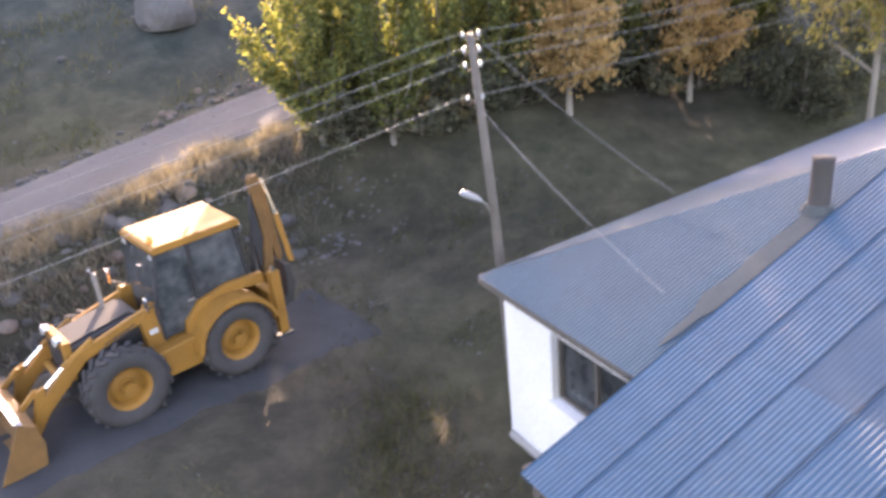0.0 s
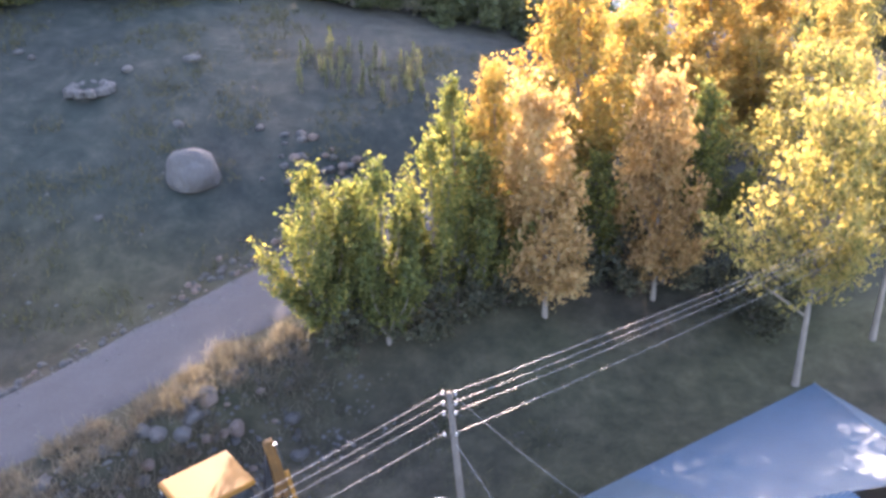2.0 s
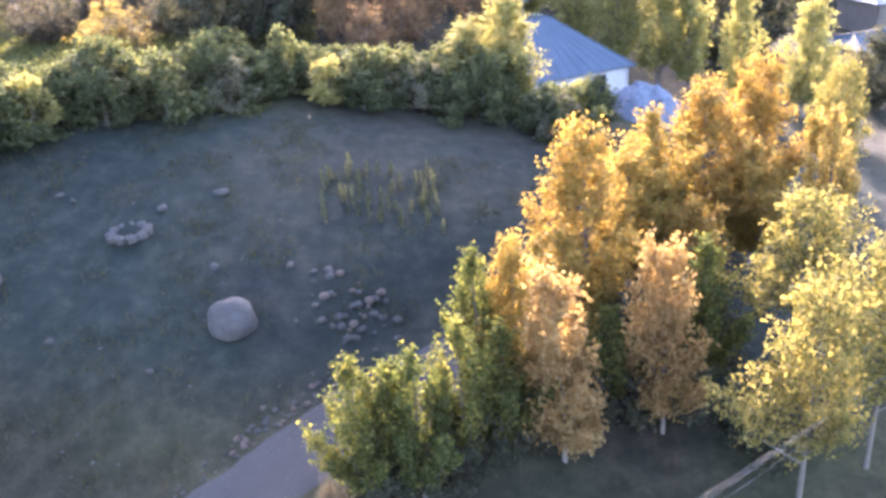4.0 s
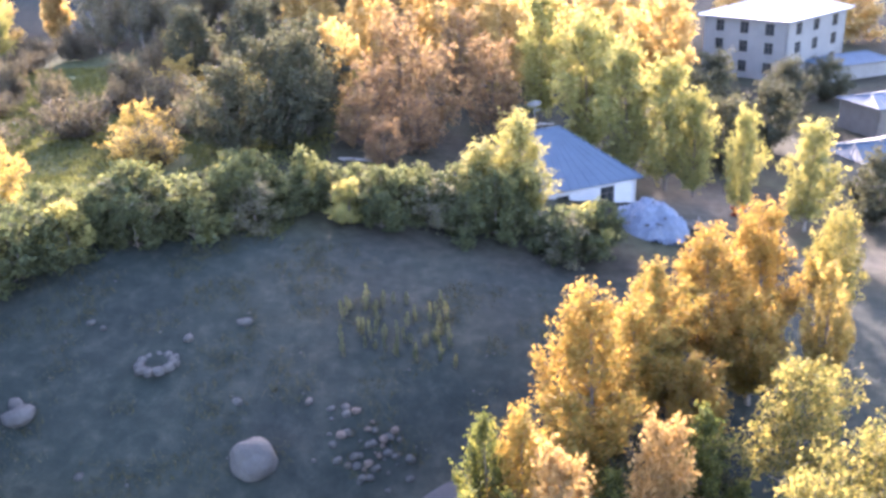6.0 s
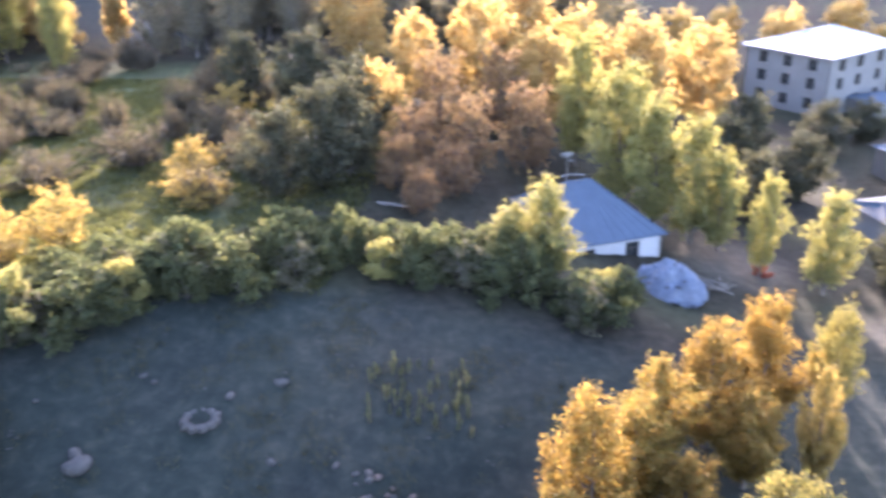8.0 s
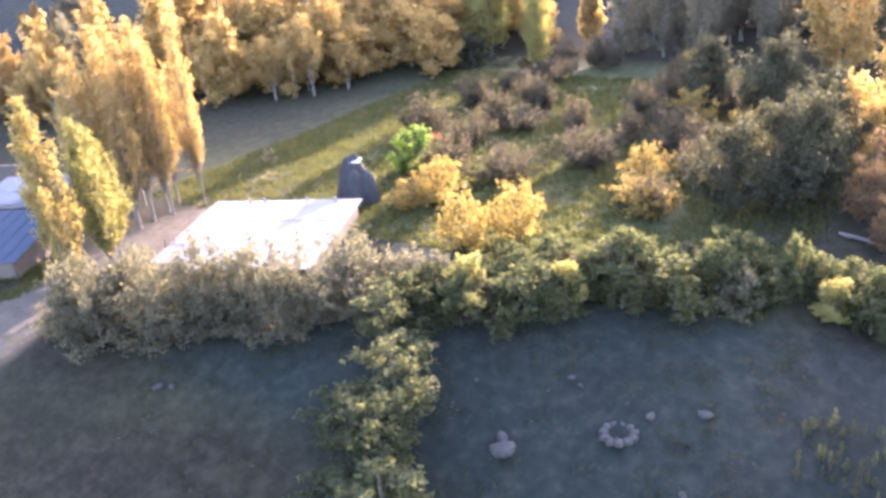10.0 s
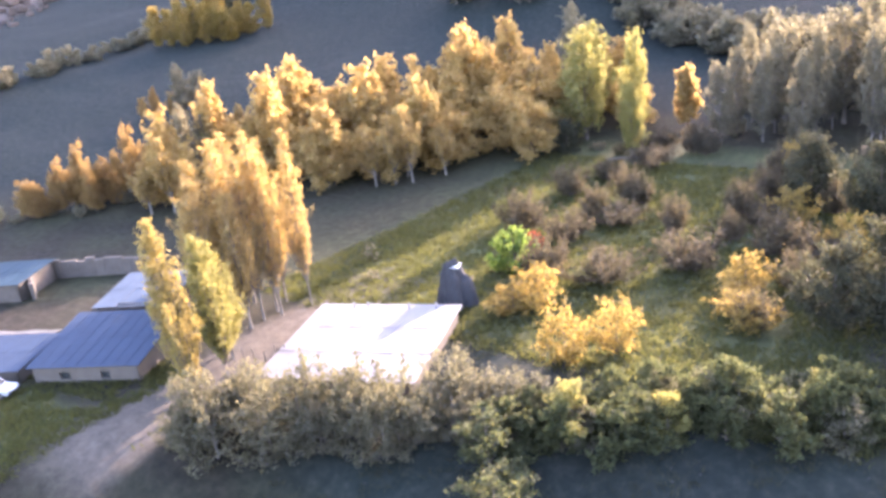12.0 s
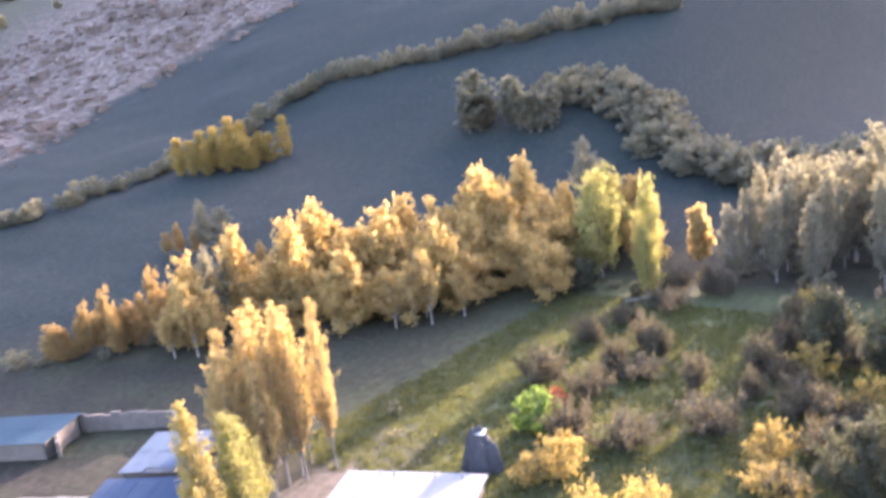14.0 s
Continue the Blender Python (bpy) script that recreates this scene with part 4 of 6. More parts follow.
def fallen_trunk(x, y, turn, long, label):
    """A felled trunk lying on the ground with two branch stubs."""
    log = thing("fallen_trunk", pose(x, y, height(x, y) + 0.12, 0, 0, turn), label, "log", "felled trunks")
    part("stem", tube([(-long / 2, 0, 0.05), (-long / 6, 0.12, 0.10), (long / 5, 0.05, 0.12), (long / 2, -0.25, 0.22)], [0.20, 0.17, 0.13, 0.07], 8), BARK_PALE, log, smooth=True)
    part("stub", tube([(long / 6, 0.05, 0.12), (long / 4, 0.7, 0.5)], [0.07, 0.03], 6), BARK_PALE, log)
    part("stub", tube([(-long / 8, 0.1, 0.1), (0.0, -0.6, 0.45)], [0.06, 0.03], 6), BARK_PALE, log)


fallen_trunk(-59.5, 104.2, 35, 5.0, "pale felled trunk lying below the yellow-green tree")
fallen_trunk(-9.3, 64.6, -20, 3.2, "pale felled trunk lying behind the hedge")

# willows standing in the open field
willow = plant("willow", tree_meshes("v", 71, 6.2, 2.0, 0.10, "round", 90, 3000, 0.15, LEAF_GREY, BARK, 20, 1.4), "airy willow with pale grey-green leaves in the dark field", "tree", "willows in the field")
stand(willow, [(-26.6, 28.2, 1.0, 1.4), (-28.3, 32.0, 0.85, 1.15), (-24.4, 25.3, 0.95, 1.3), (-31.5, 35.5, 0.8, 0.9), (-29.6, 29.2, 0.65, 1.1), (-27.4, 25.6, 0.6, 1.0)], 30)

# ---- stones ----
def stone_mesh(seed, size, mat=None, detail=2):
    r = random.Random(seed)
    bm = bmesh.new()
    bmesh.ops.create_icosphere(bm, subdivisions=detail, radius=1.0)
    o = Vector((r.uniform(0, 90), r.uniform(0, 90), 0))
    for v in bm.verts:
        d = v.co.copy()
        k = 1 + 0.28 * noise.noise(d * 0.9 + o) + 0.12 * noise.noise(d * 2.6 + o)
        v.co = Vector((d.x * size[0], d.y * size[1], d.z * size[2])) * k
        v.co.z = max(v.co.z, -0.55 * size[2])
    return to_mesh("stone", bm, mat or ROCK)


big = new("boulder", stone_mesh(1, (1.05, 0.95, 0.95), detail=3))
tagged(big, "large pale rounded boulder lying in the dark field", "boulder")
big.matrix_basis = pose(-10.3, 31.0, height(-10.3, 31.0) + 0.35, 0, 0, 20)
STONES = [(-21.5, 32.6, 0.7), (-21.9, 33.2, 0.55), (-14.9, 37.9, 0.42), (-12.3, 39.3, 0.5), (-11.7, 34.2, 0.35), (-8.3, 34.5, 0.3), (-5.1, 32.9, 0.35), (-20.1, 38.5, 0.3), (-19.4, 38.2, 0.25), (-25.2, 35.9, 0.22), (-43.8, 26.5, 0.4), (-43.0, 27.0, 0.35), (-6.2, 31.6, 0.28), (-4.4, 33.4, 0.3), (-7.2, 34.2, 0.26), (-18.0, 30.2, 0.3), (-13.4, 28.8, 0.25)]
base_stone = new("field_stone", stone_mesh(2, (1.0, 0.8, 0.6)))
tagged(base_stone, "pale grey stone lying in the dark field", "stone", "stones in the field")
rng = random.Random(72)
for k, (x, y, s) in enumerate(STONES):
    m = pose(x, y, height(x, y) + 0.15 * s, 0, 0, rng.uniform(0, 360)) @ Matrix.Diagonal((s * rng.uniform(0.8, 1.3), s, s * rng.uniform(0.8, 1.2), 1))
    if k == 0:
        base_stone.matrix_basis = m
    else:
        copy_thing(base_stone, m)
ring = thing("stone_ring", pose(-16.1, 36.2, height(-16.1, 36.2)), "ring of pale stones in the field, open in the middle", "stone ring")
for k in range(11):
    a = 2 * math.pi * k / 11
    st = part("stone", stone_mesh(80 + k % 3, (0.36, 0.27, 0.3), detail=1), None, ring)
    st.matrix_basis = pose(0.85 * math.cos(a), 0.85 * math.sin(a), 0.05, 0, 0, 57 * k)

# the stony bank below the road
bank = thing("stone_bank", Matrix(), "loose bank of grey and reddish boulders below the dirt road", "stone bank", kind="structure")
rng = random.Random(73)
shapes = [stone_mesh(90 + k, (1.0, 0.85, 0.7), ROCK_RED if k % 3 == 0 else ROCK, 2) for k in range(6)]
for k in range(290):
    s, q = rng.uniform(-13, 3.5), -2.6 + 2.5 * rng.random() ** 0.9
    x, y = -8.2 + 0.67 * s - 0.74 * q, 18.7 + 0.74 * s + 0.67 * q
    size = rng.choice((0.05, 0.06, 0.08, 0.10, 0.13, 0.16, 0.20, 0.27)) * rng.uniform(0.8, 1.2)
    st = part("stone", shapes[k % 6], None, bank)
    st.matrix_basis = pose(x, y, height(x, y) + 0.1 * size, rng.uniform(-20, 20), rng.uniform(-20, 20), rng.uniform(0, 360)) @ Matrix.Diagonal((size, size, size, 1))
verge = thing("road_edge_stones", Matrix(), "small pale stones along the upper edge of the road", "stones", kind="structure")
for k in range(180):
    s, q = rng.uniform(-16, 10), 4.8 + abs(rng.gauss(0, 0.55))
    x, y = -8.2 + 0.67 * s - 0.74 * q, 18.7 + 0.74 * s + 0.67 * q
    size = rng.uniform(0.05, 0.17)
    st = part("stone", shapes[k % 6], None, verge)
    st.matrix_basis = pose(x, y, height(x, y) + 0.2 * size, 0, 0, rng.uniform(0, 360)) @ Matrix.Diagonal((size, size, size, 1))


# ---- the near house under its hipped sheet roof ----
HOUSE = pose(0, 0, 0, 0, 0, 30.67)


def sheet(name, v0, v1, ua, ub, place, mat, parent, waves=11, per=6, amp=0.005, rows=2):
    """A corrugated sheet between v0 and v1; its ends ua(v), ub(v) may be cut slanting. place(u, v) gives the plane."""
    bm = bmesh.new()
    cols = waves * per
    grid = []
    for k in range(cols + 1):
        v = lerp(v0, v1, k / cols)
        a, b = ua(v), ub(v)
        if b - a < 0.02:
            b = a + 0.02
        col = []
        for j in range(rows + 1):
            x, y, z = place(lerp(a, b, j / rows), v)
            col.append(bm.verts.new((x, y, z + amp * math.cos(2 * math.pi * k / per))))
        grid.append(col)
    for a, b in zip(grid, grid[1:]):
        for j in range(rows):
            bm.faces.new((a[j], a[j + 1], b[j + 1], b[j]))
    bmesh.ops.recalc_face_normals(bm, faces=bm.faces)
    return part(name, bm, mat, parent, smooth=True)


def near_house():
    house = thing("house", HOUSE, "low white-plastered house under a patched blue and grey corrugated roof", "house")
    x0, x1, y1, y0 = 6.43, 17.6, 10.84, -1.2
    end = lambda x, y: (x, y, 2.4 + 0.34 * (x - x0))
    side = lambda x, y: (x, y, 2.4 + 0.04 * (x - x0) + 0.45 * (y1 - y))
    hip = lambda y: x0 + (0.45 * (y1 - y)) / 0.30            # where the end slope meets the long slope
    back = lambda x, y: (x, y, 2.85 + 0.62 * (x1 - x))
    hip2 = lambda y: x1 - 0.45 * (y1 - y) / 0.66
    top = 5.35
    roof = part("roof", box((12.4, 4.8, 2.28), (10.2, 10.6, 0.08)), WOOD, house, "timber roof deck")
    # older dusty sheets at the corner
    v = y1
    while v > 6.95:
        w = max(v - 0.80, 6.93)
        split = lambda y: min(hip(y), x0 + 2.6)
        sheet("sheet", w, v, lambda y: x0, split, end, ZINC_OLD, roof)
        if hip(w) > x0 + 2.7:
            sheet("sheet", w, v, lambda y: min(hip(y), x0 + 2.55), hip, lambda x, y: (x, y, end(x, y)[2] + 0.012), ZINC_OLD, roof)
        v = w
    # newer blue sheets, laid lower over the porch
    v, k = 7.0, 0
    while v > y0:
        w = v - 0.80
        cuts = (4.55, 7.35, 10.1, 13.0)
        for a, b in zip(cuts, cuts[1:]):
            stop = lambda y, b=b: min(b + 0.08, max(min(hip(y), 12.9), a + 0.1))
            sheet("sheet", w - 0.03, v, lambda y, a=a: a, stop, lambda x, y, a=a, k=k: (x, y, end(x, y)[2] + 0.035 + 0.004 * (k % 3) + 0.012 * (x - a) / 2.8), ZINC_BLUE if k < 2 or a < 7 else ZINC_DULL, roof, amp=0.0062 if k < 2 else 0.0045 if a < 7 else 0.0015)
            u0, u1 = a + 0.02, stop(v) - 0.02
            if u1 - u0 > 0.3:
                # dark strips drawn for the shadow line where sheets overlap
                part("lap", tube([(u0, v + 0.004, end(u0, v)[2] + 0.050), (u1, v + 0.004, end(u1, v)[2] + 0.062)], 0.005, 5), LAP_SHADE, roof)
            if b < 12.9 and stop(w) > b:
                part("lap", tube([(b + 0.085, w, end(b, w)[2] + 0.056), (b + 0.085, v, end(b, v)[2] + 0.054)], 0.006, 5), LAP_SHADE, roof)
        v, k = w, k + 1
    # the long slope, sheets laid up and down
    x = x0
    while x < x1 - 0.05:
        w = min(x + 0.80, x1)
        up = lambda xx: max(min(y1, y1 - min((xx - x0) * 0.30 / 0.45, (x1 - xx) * 0.66 / 0.45)), top)
        place = lambda u, vv: (vv, y1 - u, side(vv, y1 - u)[2] + 0.006)
        sheet("sheet", x, w + 0.03, lambda vv: 0.0, lambda vv: y1 - up(vv), place, ZINC_OLD if x < 11 else ZINC_BLUE, roof)
        x = w
    # the far hip
    v = y1
    while v > 0:
        w = v - 0.80
        place = lambda u, vv: (x1 - u, vv, back(x1 - u, vv)[2] + 0.006)
        sheet("sheet", w, v + 0.02, lambda vv: 0.0, lambda vv: max(0.03, min(x1 - hip2(vv), 3.6)), place, ZINC_BLUE, roof)
        v = w
    hip_line = lambda p, q, r=0.012: tube([p, q], r, 8)
    part("ridge_cap", hip_line((x1, y1, 2.87), (hip2(top + 0.6), top + 0.6, side(hip2(top + 0.6), top + 0.6)[2] + 0.03)), ZINC, roof)
    # walls, with the window opening left free
    wy0, wy1, wz0, wz1 = 7.45, 9.33, 0.62, 1.90
    wx = 6.78
    for ya, yb, za, zb in ((wy1, 10.6, -1.4, 2.36), (-0.8, wy0, -1.4, 2.36), (wy0, wy1, -1.4, wz0), (wy0, wy1, wz1, 2.36)):
        part("wall", box((wx + 0.15, (ya + yb) / 2, (za + zb) / 2), (0.30, yb - ya, zb - za)), PLASTER, house, "uneven white plastered wall")
    for c, s in (((12.0, 10.35, 0.48), (10.14, 0.30, 3.76)), ((17.2, 4.85, 0.48), (0.30, 11.3, 3.76)), ((12.0, -0.65, 0.48), (10.14, 0.30, 3.76))):
        part("wall", box(c, s), PLASTER, house, "uneven white plastered wall")
    part("plinth", box((wx - 0.03, 8.9, -1.05), (0.16, 3.3, 0.7), bevel=0.02), PLASTER_GREY, house, "grey stained plinth")
    win = part("window", box((wx + 0.20, (wy0 + wy1) / 2, (wz0 + wz1) / 2), (0.02, wy1 - wy0, wz1 - wz0)), GLASS_DARK, house, "dark curtained window")
    bm = bmesh.new()
    for yy in (wy0 + 0.04, (wy0 + wy1) / 2, wy1 - 0.04):
        add_box(bm, (wx + 0.16, yy, (wz0 + wz1) / 2), (0.06, 0.07, wz1 - wz0))
    for zz in (wz0 + 0.04, wz1 - 0.04):
        add_box(bm, (wx + 0.16, (wy0 + wy1) / 2, zz), (0.06, wy1 - wy0, 0.07))
    part("frame", bm, WOOD, win)
    part("sill", box((wx - 0.02, (wy0 + wy1) / 2, wz0 - 0.03), (0.12, wy1 - wy0 + 0.1, 0.05)), PLASTER, win)
    part("fascia", box((x0 + 0.06, 9.0, 2.32), (0.05, 3.7, 0.14)), WOOD, house)
    part("porch_beam", box((4.75, 3.0, 1.68), (0.12, 8.3, 0.14)), WOOD, house)
    for yy in (6.9, 3.6, 0.4):
        part("porch_post", box((4.75, yy, 0.15), (0.11, 0.11, 2.95)), WOOD, house)
    # chimney
    ch = part("chimney", tube([(10.15, 7.28, 3.5), (10.16, 7.28, 4.35), (10.17, 7.29, 4.44)], [0.155, 0.15, 0.165], 14), RUST, house, "short soot-brown metal flue", smooth=True)
    part("collar", tube([(10.15, 7.28, 3.62), (10.15, 7.28, 3.74)], [0.26, 0.18], 12), SOOT, ch)
    # soot washed down the sheets below the flue
    bm = bmesh.new()
    rows = []
    for k in range(19):
        x = lerp(10.05, 7.0, k / 18)
        w = (0.17 + 0.12 * noise.noise((x * 2.3, 4.0, 0))) * min(1, 0.15 + (18 - k) / 7)
        rows.append([bm.verts.new((x, 7.18 + s * w, end(x, 7.18)[2] + 0.022 + 0.004 * (1 - abs(s)))) for s in (-1, 0, 1)])
    for a, b in zip(rows, rows[1:]):
        for s in (0, 1):
            bm.faces.new((a[s], a[s + 1], b[s + 1], b[s]))
    part("soot_streak", bm, SOOT, roof, "brown soot and rust washed down below the flue", smooth=True)
    return house


near_house()


# ---- backhoe loader ----
def disc(r, w, y, sides=36, centre=(0, 0), profile=None):
    """A wheel-like solid round the y axis; profile: (radius share, y share) from rim to hub."""
    bm = bmesh.new()
    prof = profile or [(0, -0.5), (1, -0.5), (1, 0.5), (0, 0.5)]
    rings = []
    for rr, yy in prof:
        rings.append([bm.verts.new((centre[0] + rr * r * math.cos(a), y + yy * w, centre[1] + rr * r * math.sin(a))) for a in (2 * math.pi * k / sides for k in range(sides))] if rr > 0 else [bm.verts.new((centre[0], y + yy * w, centre[1]))])
    for a, b in zip(rings, rings[1:]):
        for k in range(sides):
            p, q = a[k % len(a)], a[(k + 1) % len(a)]
            s, t = b[(k + 1) % len(b)], b[k % len(b)]
            f = [v for i, v in enumerate((p, q, s, t)) if v not in (p, q, s, t)[:i]]
            if len(f) > 2:
                bm.faces.new(f)
    bmesh.ops.recalc_face_normals(bm, faces=bm.faces)
    return bm


def backhoe():
    """x forward, y to the machine's left, origin on the ground between the axles."""
    m = Matrix(((-0.75, 0.66, 0, -6.13), (-0.66, -0.75, 0, 14.1), (0, 0, 1, 0.0), (0, 0, 0, 1)))
    hoe = thing("backhoe_loader", m, "yellow backhoe loader with black cab glass parked on the yard", "backhoe loader")
    R = 0.73
    tyre = [(0.56, -0.36), (0.62, -0.46), (0.86, -0.5), (0.97, -0.42), (1.0, -0.2), (1.0, 0.2), (0.97, 0.42), (0.86, 0.5), (0.62, 0.46), (0.56, 0.36)]
    rim = [(0, 0.10), (0.22, 0.14), (0.24, 0.05), (0.40, -0.02), (0.47, 0.24), (0.55, 0.36), (0.57, 0.36), (0.57, -0.36), (0.3, -0.3), (0, -0.3)]
    lug_mesh = to_mesh("lug", box((0, 0, 0), (0.055, 0.25, 0.075)), RUBBER)
    for x in (1.1, -1.1):
        for s in (1, -1):
            w = part("wheel", disc(R, 0.46, 0, 36, profile=tyre), RUBBER, hoe, "dusty black tyre with deep lugs", smooth=True)
            w.matrix_basis = pose(x, s * 0.93, R, 0, 0, 0 if s > 0 else 180)
            part("rim", disc(R, 0.46, 0, 28, profile=rim), YELLOW, w, "yellow steel rim")
            for k in range(20):
                for side in (1, -1):
                    aa = 2 * math.pi * k / 20 + (0.16 if side > 0 else 0)
                    lug = part("lug", lug_mesh, None, w)
                    lug.matrix_basis = Matrix.Translation(((R + 0.012) * math.cos(aa), side * 0.115, (R + 0.012) * math.sin(aa))) @ (Matrix.Rotation(-aa, 3, "Y") @ Matrix.Rotation(side * 0.6, 3, "X")).to_4x4()
            part("hub", disc(0.13, 0.3, 0.06, 16), YELLOW, w)
    # chassis and body
    part("chassis", box((0.1, 0, 0.78), (3.6, 0.62, 0.42), bevel=0.03), BLACK_PAINT, hoe, "black chassis beam")
    for s in (1, -1):
        part("side_box", prism([(-0.55, 0.52), (0.40, 0.52), (0.48, 0.72), (0.45, 1.05), (-0.40, 1.12), (-0.62, 0.8)], "y", s * 0.62 - 0.32, s * 0.62 + 0.32, 0.02), YELLOW, hoe, "yellow fuel and battery box with a step")
        # rear fender arching over the wheel
        bm = bmesh.new()
        arch = [(-1.1 + 0.88 * math.cos(t), R + 0.90 * math.sin(t)) for t in [radians(a) for a in range(5, 166, 16)]]
        inner = [(-1.1 + 0.80 * math.cos(t), R + 0.81 * math.sin(t)) for t in [radians(a) for a in range(165, 4, -16)]]
        add_prism(bm, arch + inner, "y", s * 0.95 - 0.27, s * 0.95 + 0.27)
        part("rear_fender", bm, YELLOW, hoe, "yellow arched rear fender")
        part("fender_panel", prism([(-0.22, 1.02), (-0.30, 1.35), (-0.62, 1.66), (-1.2, 1.78), (-1.95, 1.74), (-1.98, 1.5), (-1.1, 1.62), (-0.55, 1.4)], "y", s * 0.72 - 0.06, s * 0.72 + 0.06, 0.01), YELLOW, hoe, "yellow cab side panel")
    part("nose", prism([(0.42, 1.0), (1.75, 0.95), (1.82, 1.15), (1.80, 1.58), (0.42, 1.78)], "y", -0.42, 0.42, 0.04), BLACK_PAINT, hoe, "black sloping engine hood")
    part("hood_top", prism([(0.55, 1.79), (1.70, 1.61), (1.70, 1.635), (0.55, 1.815)], "y", -0.36, 0.36, 0.005), BLACK_PAINT, hoe, "black hood panel")
    for x in (1.79,):
        part("grille_frame", prism([(x - 0.06, 0.98), (x + 0.06, 0.98), (x + 0.04, 1.72), (x - 0.10, 1.72)], "y", -0.47, 0.47, 0.015), YELLOW, hoe, "yellow grille frame")
        for k in range(6):
            part("grille_slat", box((x + 0.07, 0, 1.05 + 0.1 * k), (0.02, 0.74, 0.035)), BLACK_PAINT, hoe)
    part("front_axle", box((1.1, 0, R), (0.22, 1.5, 0.2), bevel=0.03), BLACK_PAINT, hoe)
    part("rear_axle", box((-1.1, 0, R), (0.26, 1.5, 0.26), bevel=0.03), BLACK_PAINT, hoe)
    # cab
    cab = part("cab", prism([(0.10, 1.12), (0.16, 1.75), (-0.06, 2.80), (-1.62, 2.80), (-1.78, 1.74), (-1.25, 1.70), (-0.5, 1.35), (-0.35, 1.12)], "y", -0.63, 0.63, 0.02), GLASS_DARK, hoe, "dark glazed cab")
    for s in (1, -1):
        y = s * 0.645
        for pts in ([(0.12, 1.12), (0.17, 1.75), (-0.05, 2.82)], [(-0.62, 1.45), (-0.66, 2.82)], [(-1.72, 1.74), (-1.60, 2.82)], [(-0.35, 1.12), (-0.62, 1.45), (-1.25, 1.72), (-1.75, 1.74)]):
            part("pillar", tube([(px, y, pz) for px, pz in pts], 0.035, 6), BLACK_PAINT, cab)
        part("door_handle", box((-0.50, s * 0.69, 1.72), (0.14, 0.03, 0.04)), STEEL, cab)
        part("cab_door", box((-0.22, s * 0.655, 1.95), (0.60, 0.02, 1.45), bevel=0.008), GLASS_DARK, cab, "dark glass door")
    part("seat", prism([(-0.95, 1.25), (-0.45, 1.25), (-0.45, 1.40), (-0.80, 1.42), (-0.92, 2.05), (-1.05, 2.02)], "y", -0.24, 0.24, 0.03), BLACK_PAINT, cab)
    roof = part("cab_roof", prism([(0.02, 2.80), (0.04, 2.90), (-0.05, 2.95), (-1.68, 2.95), (-1.74, 2.88), (-1.72, 2.80)], "y", -0.72, 0.72, 0.02), YELLOW, hoe, "sunlit yellow cab roof")
    part("beacon", tube([(-0.10, 0.42, 2.95), (-0.10, 0.42, 3.02), (-0.10, 0.42, 3.10)], [0.06, 0.055, 0.02], 10), LAMP_RED, roof, "small orange beacon")
    for s in (0.58, -0.58):
        for x in (-0.02, -1.72):
            lamp = part("work_lamp", box((x, s, 2.74), (0.08, 0.16, 0.11), bevel=0.015), BLACK_PAINT, roof)
            part("lens", box((x + (0.045 if x > -1 else -0.045), s, 2.74), (0.01, 0.13, 0.085)), PORCELAIN, lamp)
    part("exhaust", tube([(0.80, -0.30, 1.6), (0.80, -0.30, 2.45), (0.86, -0.30, 2.55)], 0.045, 8), STEEL, hoe, "upright exhaust pipe")
    for s in (1, -1):
        arm = part("mirror_arm", tube([(0.12, s * 0.64, 1.85), (0.40, s * 0.86, 1.95)], 0.015, 6), BLACK_PAINT, hoe)
        part("mirror", box((0.40, s * 0.88, 2.05), (0.05, 0.16, 0.28), bevel=0.02), CHROME, arm)
    for s in (0.32, -0.32):
        lamp = part("headlamp", tube([(1.80, s, 1.74), (1.90, s, 1.75)], [0.09, 0.10], 12), CHROME, hoe, "round headlamp")
        part("lens", tube([(1.90, s, 1.75), (1.915, s, 1.75)], 0.085, 12), PORCELAIN, lamp)
    # loader arms, rams and bucket
    for s in (1, -1):
        y = s * 0.56
        part("loader_tower", prism([(0.10, 1.0), (0.46, 1.0), (0.50, 1.62), (0.34, 1.92), (0.12, 1.88)], "y", y - 0.08, y + 0.08, 0.015), YELLOW, hoe, "yellow loader tower")
        part("data_plate", box((0.30, y + s * 0.086, 1.38), (0.16, 0.006, 0.11)), PORCELAIN, hoe, "white plate")
        part("loader_arm", prism([(0.30, 1.86), (0.30, 1.66), (1.55, 1.32), (2.35, 0.66), (2.60, 0.32), (2.74, 0.40), (2.55, 0.82), (1.70, 1.52)], "y", y - 0.055, y + 0.055, 0.012), YELLOW, hoe, "bent yellow loader arm")
        for k in range(3):
            part("arm_stripe", prism([(0.60 + 0.05 * k, 1.64 - 0.055 * k), (1.20, 1.475 - 0.055 * k), (1.20, 1.495 - 0.055 * k), (0.60 + 0.05 * k, 1.665 - 0.055 * k)], "y", y + s * 0.054, y + s * 0.060), BLACK_PAINT, hoe)
        ram = part("lift_ram", tube([(0.42, y * 0.84, 1.10), (1.15, y * 0.84, 1.18)], 0.055, 10), YELLOW, hoe)
        part("rod", tube([(1.15, y * 0.84, 1.18), (1.72, y * 0.84, 1.25)], 0.028, 8), CHROME, ram, "bright ram rod")
        ram = part("tilt_ram", tube([(1.35, y * 0.98, 1.66), (1.95, y * 0.98, 1.36)], 0.05, 10), YELLOW, hoe)
